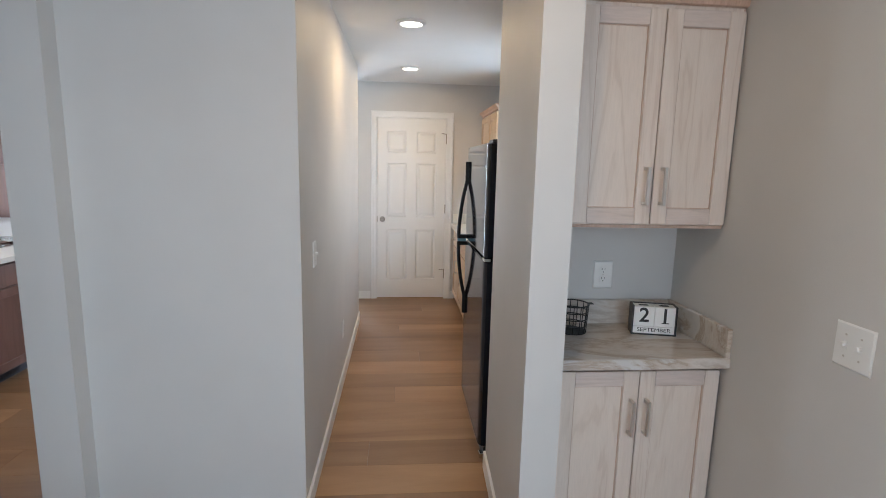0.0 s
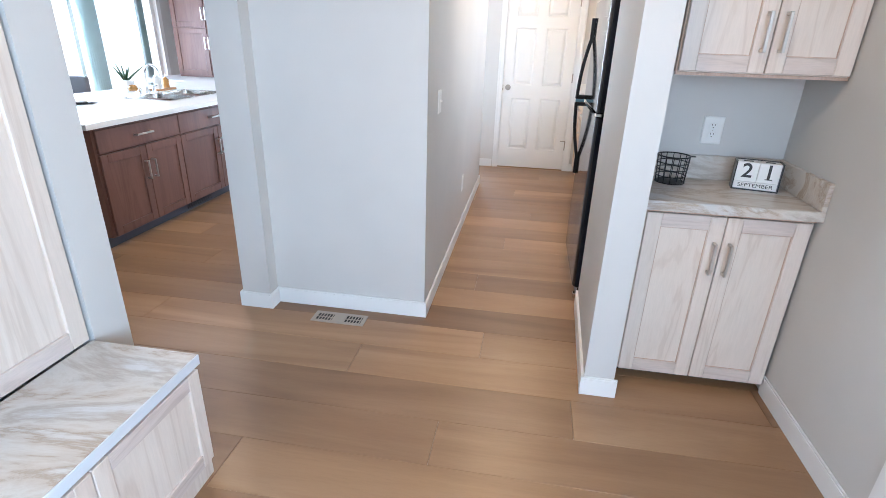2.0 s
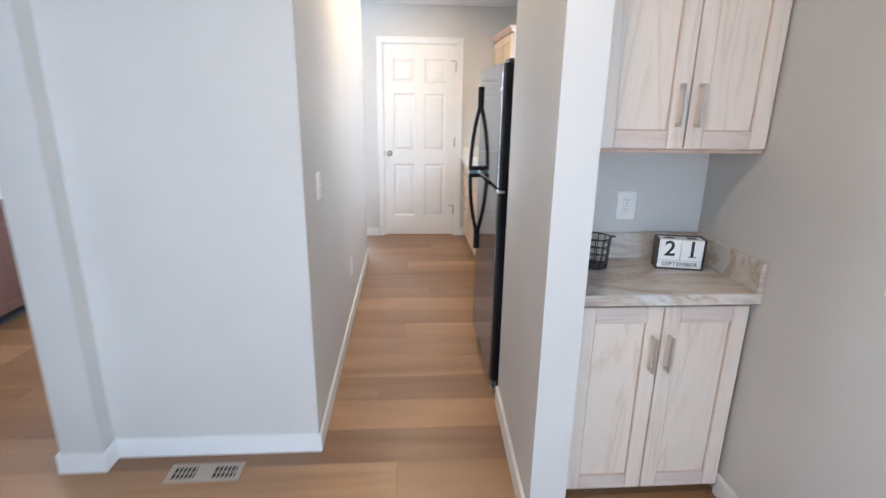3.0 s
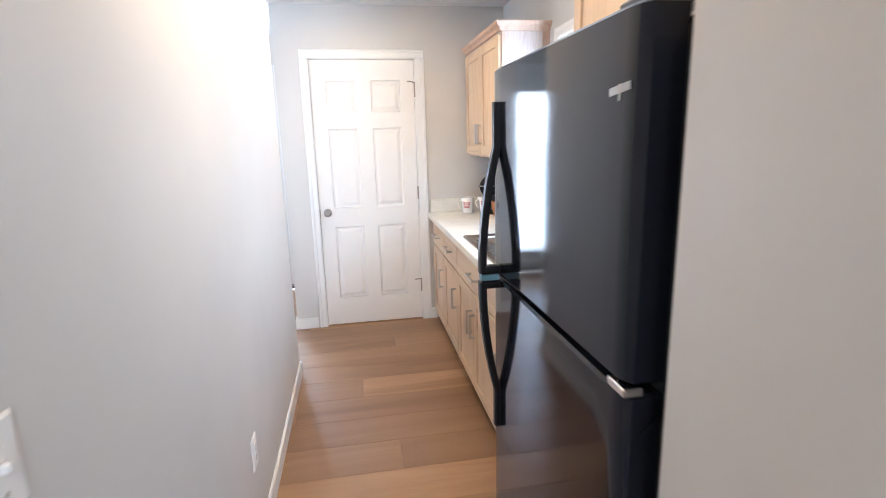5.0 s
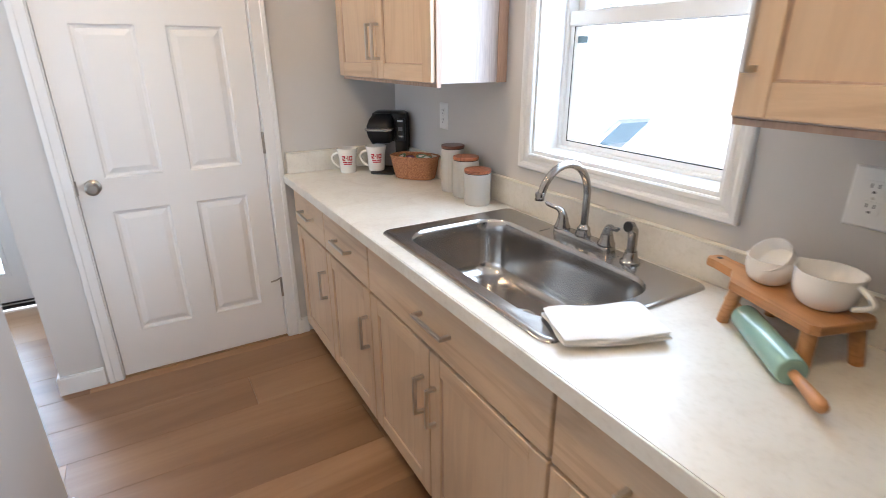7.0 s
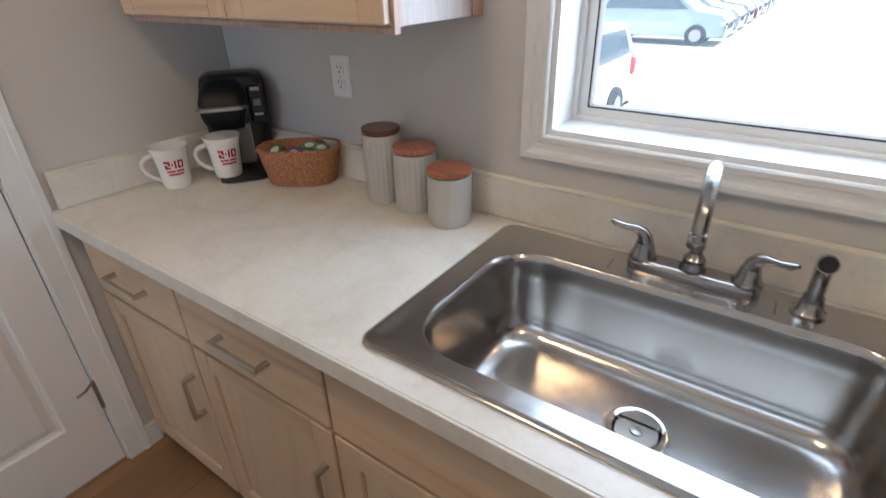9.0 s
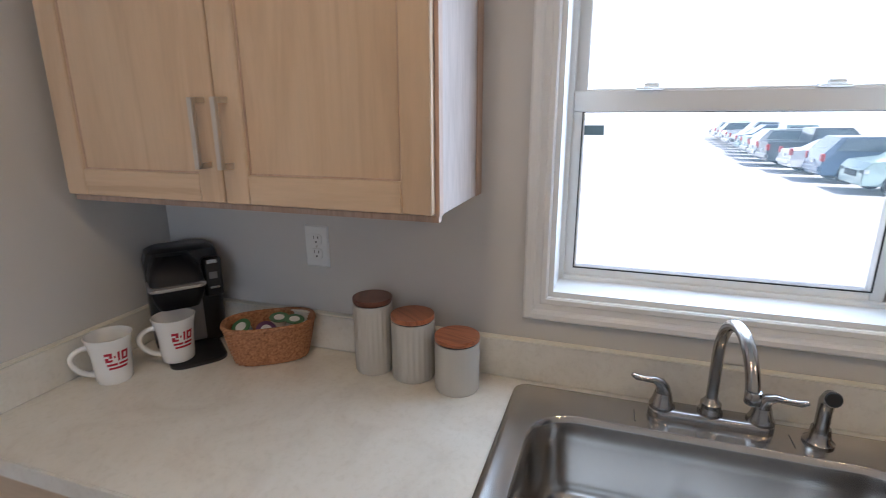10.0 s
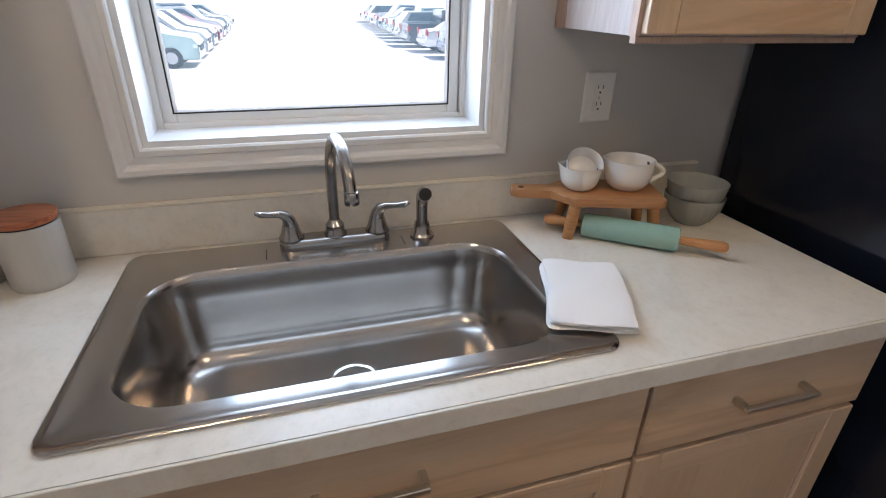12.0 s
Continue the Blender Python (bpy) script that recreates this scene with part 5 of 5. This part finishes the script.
def towel_layer(w, d, z0, z1, seed):
    nx, ny = 14, 16
    bm = bmesh.new()
    r = random.Random(seed)
    ph = [r.uniform(0, 6) for _ in range(6)]
    grid = {}
    for s_, zz in ((0, z0), (1, z1)):
        for i in range(nx + 1):
            for j in range(ny + 1):
                u, v = i / nx, j / ny
                e = min(u, 1 - u, v, 1 - v)
                soft = min(1.0, e / 0.06)
                mid_ = (z0 + z1) / 2
                z = mid_ + (zz - mid_) * (0.25 + 0.75 * soft ** 0.5)
                z += 0.0016 * math.sin(5 * u + ph[0]) * math.sin(4 * v + ph[1])
                x = (u - 0.5) * d + 0.002 * math.sin(9 * v + ph[2])
                y_ = (v - 0.5) * w + 0.003 * math.sin(7 * u + ph[3])
                z += 0.0014 * math.sin(11 * u + 7 * v + ph[4]) * s_
                rc = 0.012
                ax, ay = abs(x) - (d / 2 - rc), abs(y_) - (w / 2 - rc)
                if ax > 0 and ay > 0:
                    kk = max(ax, ay) / math.hypot(ax, ay)
                    x, y_ = math.copysign(d / 2 - rc + ax * kk, x), math.copysign(w / 2 - rc + ay * kk, y_)
                grid[s_, i, j] = bm.verts.new((x, y_, z))
    for i in range(nx):
        for j in range(ny):
            bm.faces.new((grid[1, i, j], grid[1, i + 1, j], grid[1, i + 1, j + 1], grid[1, i, j + 1]))
            bm.faces.new((grid[0, i, j], grid[0, i, j + 1], grid[0, i + 1, j + 1], grid[0, i + 1, j]))
    for j in range(ny):
        bm.faces.new((grid[0, 0, j], grid[1, 0, j], grid[1, 0, j + 1], grid[0, 0, j + 1]))
        bm.faces.new((grid[0, nx, j], grid[0, nx, j + 1], grid[1, nx, j + 1], grid[1, nx, j]))
    for i in range(nx):
        bm.faces.new((grid[0, i, 0], grid[0, i + 1, 0], grid[1, i + 1, 0], grid[1, i, 0]))
        bm.faces.new((grid[0, i, ny], grid[1, i, ny], grid[1, i + 1, ny], grid[0, i + 1, ny]))
    return bm


for k in range(3):
    part("fold", towel_layer(0.150 - 0.004 * k, 0.225 - 0.005 * (k % 2), 0.0058 * k, 0.0058 * k + 0.0060, k), COTTON, tow, smooth=True)

# ---- things in the nook ----
WIRE = mat("black_wire", (0.012, 0.012, 0.013), 0.45)
wb = thing("wire_basket", pose(0.712, 2.258, NT), "round black wire basket", "basket")
for z, r in ((0.002, 0.061), (0.031, 0.062), (0.060, 0.063), (0.089, 0.064), (0.118, 0.066)):
    part("hoop", tube([(r * math.cos(2 * math.pi * k / 36), r * math.sin(2 * math.pi * k / 36), z) for k in range(37)], 0.0022 if z < 0.11 else 0.003, 6, cap=False), WIRE, wb, smooth=True)
for k in range(14):
    a = 2 * math.pi * k / 14
    part("upright", tube([(0.060 * math.cos(a), 0.060 * math.sin(a), 0.002), (0.066 * math.cos(a), 0.066 * math.sin(a), 0.118)], 0.0018, 6), WIRE, wb, smooth=True)
part("base", lathe([(0.060, 0.001), (0.060, 0.003)], 32), WIRE, wb)
part("lip", boxes((0.064, 0.088, -0.012, 0.012, 0.116, 0.119), bevel=0.001), WIRE, wb)

PAPER = mat("white_block_paint", (0.78, 0.77, 0.74), 0.5)
INK = mat("black_ink", (0.015, 0.015, 0.015), 0.5)
cal = thing("block_calendar", pose(1.046, 2.225, NT, 0, 0, -13), "black tray block calendar reading 21 September", "calendar")
part("tray", boxes((-0.088, 0.088, -0.034, 0.034, 0.0, 0.005), (-0.088, -0.083, -0.034, 0.034, 0.005, 0.122), (0.083, 0.088, -0.034, 0.034, 0.005, 0.122), (-0.083, 0.083, 0.029, 0.034, 0.005, 0.122)), BLACKPLASTIC, cal)
for x0, x1, ch in ((-0.0815, -0.0006, "2"), (0.0006, 0.0815, "1")):
    cb = part("day_cube", boxes((x0, x1, -0.030, 0.028, 0.036, 0.118), bevel=0.0015), PAPER, cal)
    text_mesh(ch, 0.084, Matrix.Translation(((x0 + x1) / 2, -0.0305, 0.080)) @ Matrix.Rotation(radians(90), 4, "X"), INK, "number", cb, bold=0.0012)
    if ch == "1":
        part("serif", boxes(((x0 + x1) / 2 - 0.012, (x0 + x1) / 2 + 0.016, -0.0311, -0.0303, 0.0500, 0.0535)), INK, cb)
    part("top_mark", boxes((x0 + 0.022, x1 - 0.022, -0.012, 0.010, 0.1182, 0.1186)), INK, cb)
mb = part("month_block", boxes((-0.0815, 0.0815, -0.030, 0.028, 0.0055, 0.0350), bevel=0.0015), PAPER, cal)
text_mesh("SEPTEMBER", 0.022, Matrix.Translation((0, -0.0305, 0.0205)) @ Matrix.Rotation(radians(90), 4, "X"), INK, "month_name", mb, width=0.132)

# ---- things on the dark kitchen counter ----
dsk = thing("sink", pose(0, 0, DT), "stainless double-bowl kitchen sink", "sink")
for y0, y1 in ((KS[2], 4.29), (4.33, KS[3])):
    rr_ = [rrect(KS[0] - 0.02, KS[1] + 0.02, y0 - 0.018, y1 + 0.018, 0.02, 0.003), rrect(KS[0], KS[1], y0, y1, 0.05, 0.003), rrect(KS[0] + 0.01, KS[1] - 0.01, y0 + 0.01, y1 - 0.01, 0.05, -0.15), rrect(KS[0] + 0.04, KS[1] - 0.04, y0 + 0.04, y1 - 0.04, 0.04, -0.17)]
    part("bowl", rings_mesh(rr_, True, False, True), STEEL, dsk, smooth=True)
dfa = thing("faucet", pose(-3.46, 4.33, DT), "chrome gooseneck faucet at the far sink", "faucet")
part("base", lathe([(0.03, 0.0), (0.03, 0.01), (0.018, 0.03), (0.016, 0.06)], 20), CHROME, dfa, smooth=True)
part("spout", tube([(0, 0, 0.05), (0, 0, 0.17)] + [(0.075 - 0.075 * math.cos(a), 0, 0.17 + 0.08 * math.sin(a)) for a in [math.pi * k / 10 for k in range(1, 10)]] + [(0.15, 0, 0.15)], 0.012, 12), CHROME, dfa, smooth=True)
for s_ in (-1, 1):
    part("handle", tube([(0, 0.09 * s_, 0.0), (0, 0.09 * s_, 0.05), (0.01, 0.13 * s_, 0.065)], [0.02, 0.014, 0.007], 12), CHROME, dfa, smooth=True)
GREEN = mat("aloe_leaf", (0.035, 0.075, 0.035), 0.5)
plant = thing("potted_plant", pose(-3.66, 4.32, DT), "small aloe in a square white pot", "plant")
part("pot", rings_mesh([rrect(-0.055 * k, 0.055 * k, -0.055 * k, 0.055 * k, 0.012, z) for k, z in ((0.85, 0.0), (1.0, 0.11), (0.9, 0.11), (0.85, 0.095))], True, True, True), CERAMIC, plant, smooth=True)
rg = random.Random(3)
for k in range(7):
    a, t_ = k * 2.4, 0.25 + 0.14 * (k % 4)
    L2 = rg.uniform(0.14, 0.24)
    part("leaf", tube([(0, 0, 0.09)] + [(L2 * u * t_ * 1.6 * math.cos(a), L2 * u * t_ * 1.6 * math.sin(a), 0.09 + L2 * u * (1 - 0.25 * t_ * u)) for u in (0.35, 0.7, 1.0)], [0.011, 0.010, 0.006, 0.001], 6), GREEN, plant, smooth=True)
AMBER = mat("amber_soap", (0.45, 0.22, 0.06), 0.2)
for x, y_, r, h, mt, lab in ((-3.52, 4.56, 0.033, 0.15, CERAMIC, "white soap bottle with pump"), (-3.52, 4.68, 0.03, 0.11, AMBER, "amber glass soap bottle")):
    bt = thing("soap_bottle", pose(x, y_, DT + 0.018), lab, "bottle")
    part("bottle", lathe([(r, 0), (r, h * 0.72), (r * 0.4, h * 0.84), (r * 0.4, h * 0.9)], 20), mt, bt, smooth=True)
    part("pump", tube([(0, 0, h * 0.9), (0, 0, h * 1.08), (0.03, 0, h * 1.1)], 0.006, 8), WHITEPLASTIC, bt, smooth=True)
tr = thing("tray", pose(-3.52, 4.62, DT), "small wooden soap tray", "tray")
part("board", boxes((-0.06, 0.06, -0.13, 0.13, 0.0, 0.018), bevel=0.004), BOARDWOOD, tr)
sg = thing("sponge_holder", pose(-3.5, 4.20, DT), "copper scrubber in a wire holder", "sponge")
part("scrubber", lathe([(0.0, 0.02), (0.03, 0.025), (0.042, 0.05), (0.03, 0.078), (0.0, 0.085)], 18, cap0=False, cap1=False), AMBER, sg, smooth=True)
part("holder", tube([(0.045 * math.cos(a), 0.045 * math.sin(a), 0.03) for a in [2 * math.pi * k / 20 for k in range(21)]] + [(0.045, 0, 0.0)], 0.003, 6), CHROME, sg, smooth=True)
pt = thing("plate", pose(-3.45, 3.50, DT), "dark flat plate with a folded napkin", "plate")
part("dish", lathe([(0.10, 0.0), (0.15, 0.012), (0.15, 0.015), (0.10, 0.006)], 32), BLACKPLASTIC, pt, smooth=True)
part("napkin", boxes((-0.07, 0.07, -0.05, 0.05, 0.0062, 0.02), bevel=0.005), COTTON, pt)
GREYCLOTH = paint("grey_upholstery", (0.17, 0.17, 0.175), 0.9, 0.3, 500.0)
ch = thing("counter_chair", pose(-4.42, 4.30, 0), "grey upholstered counter chair behind the peninsula", "chair")
part("seat", boxes((-0.22, 0.22, -0.20, 0.22, 0.62, 0.72), bevel=0.03, seg=3), GREYCLOTH, ch, smooth=True)
part("backrest", boxes((-0.235, -0.165, -0.20, 0.14, 0.70, 1.085), bevel=0.03, seg=3), GREYCLOTH, ch, smooth=True)
for y0, y1 in ((-0.25, -0.19), (0.20, 0.26)):
    part("armrest", boxes((-0.22, 0.16, y0, y1, 0.70, 0.965), bevel=0.022, seg=3), GREYCLOTH, ch, smooth=True)
for x in (-0.18, 0.18):
    for y_ in (-0.17, 0.19):
        part("leg", tube([(x * 1.08, y_ * 1.08, 0.0), (x, y_, 0.64)], [0.013, 0.018], 10), CHERRY, ch, smooth=True)
fv = thing("toe_vent", pose(DFX + 0.076 - 0.155, 3.60, 0, 0, 0, 90), "black toe-kick vent grille", "vent")
part("grille", boxes((0.0, 0.36, -0.004, 0.0, 0.012, 0.072)), BLACKPLASTIC, fv)
for k in range(5):
    part("slat", boxes((0.01, 0.35, -0.008, -0.0045, 0.018 + k * 0.01, 0.023 + k * 0.01)), BLACKPLASTIC, fv)

# ---- outside: car park ----


def lot():
    m = mat("pale_concrete", (0.52, 0.50, 0.47), 0.85)
    n, l, b = nodes_of(m)
    v = coords(m)
    a = ramp(m, noise_tex(m, v, 0.25, 6), [(0.3, (0.46, 0.44, 0.41)), (0.7, (0.58, 0.56, 0.53))])
    l.new(mix(m, a, ramp(m, noise_tex(m, v, 9, 5, 0.7), [(0.3, (0.85, 0.85, 0.84)), (0.6, (1, 1, 1))]), 0.7), b.inputs["Base Color"])
    bump(m, noise_tex(m, v, 60, 3), 0.3, 0.01)
    return m


GZ = -1.1
bm = bmesh.new()
bm.faces.new([bm.verts.new(p) for p in ((-900, -900, GZ), (900, -900, GZ), (900, 900, GZ), (-900, 900, GZ))])
solid("ground", bm, lot(), "pale sunlit concrete car park ground", "ground")
solid("skirting", boxes((-5.2, 1.39, -3.2, 7.3, GZ, -0.125)), paint("skirting_paint", (0.5, 0.49, 0.47), 0.6), "grey skirting under the house floor", "foundation")

GLASSCAR = mat("car_glass", (0.06, 0.09, 0.11), 0.06)
TYRE = mat("tyre", (0.02, 0.02, 0.02), 0.8)
RIM = mat("wheel_rim", (0.45, 0.45, 0.46), 0.3, 0.9)
LAMPRED = mat("tail_lamp", (0.45, 0.02, 0.02), 0.2)
LAMPCLEAR = mat("head_lamp", (0.75, 0.78, 0.8), 0.1)
PLATE = mat("number_plate", (0.7, 0.7, 0.68), 0.5)


def car(m, style, paint_mat, label):
    """A parked vehicle, nose towards local +x, standing on z = 0."""
    c = thing("parked_car", m, label, "car", "parked vehicles")
    if style == "pickup":
        L, W, side = 5.5, 1.95, [(0, .55), (0, 1.18), (1.75, 1.2), (1.85, 1.85), (3.3, 1.87), (3.95, 1.22), (5.35, 1.12), (5.5, .95), (5.5, .5)]
        glass_ = [(1.95, 1.24), (2.0, 1.76), (3.22, 1.78), (3.75, 1.25)]
    elif style == "suv":
        L, W, side = 4.7, 1.88, [(0, .5), (0.02, 1.05), (0.18, 1.25), (0.55, 1.68), (2.9, 1.72), (3.65, 1.15), (4.5, 1.02), (4.68, .8), (4.68, .45)]
        glass_ = [(0.42, 1.2), (0.68, 1.6), (2.8, 1.63), (3.4, 1.18)]
    else:
        L, W, side = 4.6, 1.8, [(0, .5), (0.03, .98), (0.85, 1.05), (1.45, 1.42), (2.8, 1.45), (3.6, 1.02), (4.45, .88), (4.6, .68), (4.6, .4)]
        glass_ = [(1.05, 1.06), (1.5, 1.36), (2.75, 1.38), (3.35, 1.04)]
    bot = [(x, 0.30) for x in (L - 0.05, 0.05)]
    prof = side + bot

    def shell(k, inset):
        return [(x, k * (W / 2 - inset - (0.14 * max(0.0, z - 1.0) if z > 1.0 else 0.0)), z) for x, z in prof]
    body = part("body", rings_mesh([shell(-1, 0.07), shell(-1, 0.0), shell(1, 0.0), shell(1, 0.07)], True, True, True), paint_mat, c, smooth=True)
    for k in (-1, 1):
        pts = [(x, k * (W / 2 - 0.14 * max(0.0, z - 1.0) + 0.006), z) for x, z in glass_]
        pts2 = [(x, y_ - k * 0.02, z) for x, y_, z in pts]
        part("side_window", rings_mesh([pts, pts2], True, True, True), GLASSCAR, c)
    g0, g1, g2, g3 = glass_
    for (xa, za), (xb, zb), off in ((g0, g1, -0.16), (g3, g2, 0.16)):
        w0, w1_ = W / 2 - 0.16, W / 2 - 0.24
        pts = [(xa + off, -w0, za), (xa + off, w0, za), (xb + off * 0.9, w1_, zb), (xb + off * 0.9, -w1_, zb)]
        part("windscreen", rings_mesh([pts, [(x - off * 0.3, y_, z) for x, y_, z in pts]], True, True, True), GLASSCAR, c)
    for x in (0.19 * L, 0.80 * L):
        for k in (-1, 1):
            wh = part("wheel", lathe([(0.20, -0.11), (0.33, -0.11), (0.35, -0.08), (0.35, 0.08), (0.33, 0.11), (0.20, 0.11)], 24), TYRE, c, smooth=True)
            wh.data.transform(Matrix.Translation((x, k * (W / 2 - 0.10), 0.35)) @ Matrix.Rotation(radians(90), 4, "X"))
            rm = part("rim", lathe([(0.20, -0.115), (0.19, -0.10), (0.05, -0.085), (0.05, 0.085), (0.19, 0.10), (0.20, 0.115)], 18), RIM, wh)
            rm.data.transform(Matrix.Translation((x, k * (W / 2 - 0.10), 0.35)) @ Matrix.Rotation(radians(90), 4, "X"))
    for k in (-1, 1):
        part("tail_light", boxes((-0.02, 0.10, k * (W / 2 - 0.12) - 0.10, k * (W / 2 - 0.12) + 0.10, 0.80, 1.08), bevel=0.02), LAMPRED, c, "red tail light")
        part("headlight", boxes((L - 0.22, L - 0.02, k * (W / 2 - 0.22) - 0.16, k * (W / 2 - 0.22) + 0.16, 0.66, 0.82), bevel=0.03), LAMPCLEAR, c, "clear headlight")
    part("bumper", boxes((-0.08, 0.12, -W / 2 + 0.06, W / 2 - 0.06, 0.42, 0.62), bevel=0.03), RIM if style == "pickup" else paint_mat, c)
    part("number_plate", boxes((-0.03, -0.005, -0.16, 0.16, 0.70, 0.84)), PLATE, c)
    part("grille", boxes((L - 0.10, L + 0.01, -0.45, 0.45, 0.55, 0.75), bevel=0.02), TYRE, c)
    return c


def car_paint(name, color):
    m = mat(name, color, 0.25)
    m.node_tree.nodes["Principled BSDF"].inputs["Coat Weight"].default_value = 0.6
    return m


CARS = {"white": car_paint("car_white", (0.75, 0.75, 0.74)), "black": car_paint("car_black", (0.07, 0.085, 0.10)), "navy": car_paint("car_navy", (0.09, 0.15, 0.24)), "silver": car_paint("car_silver", (0.42, 0.45, 0.46)), "green": car_paint("car_pale_green", (0.38, 0.5, 0.46)), "red": car_paint("car_red", (0.35, 0.02, 0.02)), "grey": car_paint("car_grey", (0.24, 0.27, 0.29)), "teal": car_paint("car_teal", (0.05, 0.22, 0.22))}
near = [("suv", "green", 0), ("suv", "navy", 1), ("sedan", "white", 1), ("pickup", "black", 1), ("suv", "silver", 1), ("pickup", "green", 1), ("sedan", "teal", 1), ("suv", "navy", 0), ("sedan", "silver", 1), ("pickup", "white", 0), ("suv", "black", 1), ("sedan", "grey", 0), ("suv", "white", 1), ("sedan", "navy", 0)]
words = {"green": "pale green", "navy": "dark blue", "white": "white", "black": "black", "grey": "dark grey", "silver": "silver", "teal": "teal", "red": "red"}
for k, (st, col_n, tail) in enumerate(near):
    x = 20.4 + 2.95 * k
    yb = -2.0 - (0.2 * (k - 3) if k > 3 else 0.2 * (3 - k))
    ln = {"pickup": 5.5, "suv": 4.7, "sedan": 4.6}[st]
    m_ = pose(x, yb, GZ, 0, 0, -90) if tail else pose(x, yb - ln, GZ, 0, 0, 90)
    car(m_, st, CARS[col_n], "%s %s parked in a sunlit row" % (words[col_n], {"suv": "sport utility car", "pickup": "pickup truck", "sedan": "sedan car"}[st]))
for k, (st, col_n) in enumerate((("suv", "green"), ("suv", "white"), ("suv", "silver"), ("sedan", "red"), ("suv", "white"), ("pickup", "silver"), ("sedan", "white"), ("suv", "white"))):
    car(pose(21.9 + 3.0 * k, 7.3 + 0.03 * k + {"pickup": 5.5, "suv": 4.7, "sedan": 4.6}[st], GZ, 0, 0, -90), st, CARS[col_n], "%s %s parked across the lane" % (words[col_n], {"suv": "sport utility car", "pickup": "pickup truck", "sedan": "sedan car"}[st]))

for y_, st in ((10.7, "sedan"), (8.1, "suv")):
    car(pose(10.2, y_, GZ, 0, 0, 180), st, CARS["white"], "white %s parked close to the house" % {"suv": "sport utility car", "sedan": "sedan car"}[st])

# added glowing ring that paints the washed-out distance beyond the car park
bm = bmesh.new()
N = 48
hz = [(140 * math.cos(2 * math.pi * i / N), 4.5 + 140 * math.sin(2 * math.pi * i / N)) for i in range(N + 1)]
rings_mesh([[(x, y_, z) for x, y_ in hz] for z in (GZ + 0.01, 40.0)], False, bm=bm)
solid("backdrop", bm, glow("backdrop_glow", (0.88, 0.96, 1.0), 0.9), "added glowing white ring beyond the car park", "sky")

# ---- floor planks, last ----
def plank_mesh(w, d):
    bm = bmesh.new()
    e = 0.0005
    rr_ = [[(k, k, z), (w - k, k, z), (w - k, d - k, z), (k, d - k, z)] for k, z in ((e, -0.006), (e, -0.0012), (e + 0.0010, 0.0))]
    rings_mesh(rr_, True, False, True, bm)
    return to_mesh("plank", bm, PLANK)


PW, PL = 0.2335, 1.80
shared = {}
rng = random.Random(4)
y = 1.51 - 19 * PW
row = 0
while y < 7.149:
    d = min(PW, 7.15 - y)
    x = -5.0 - (0.575 + (18 - row) * 0.62 + (0 if row == 18 else rng.uniform(-0.15, 0.15))) % PL
    while x < 1.2:
        a, b_ = max(x, -5.0), min(x + PL, 1.2)
        if b_ - a > 0.02:
            key = (round(b_ - a, 3), round(d, 3))
            if key not in shared:
                shared[key] = plank_mesh(*key)
            pl = new("plank", shared[key])
            pl.location = (a, y, 0)
            pl.parent = floor
        x += PL
    y += PW
    row += 1
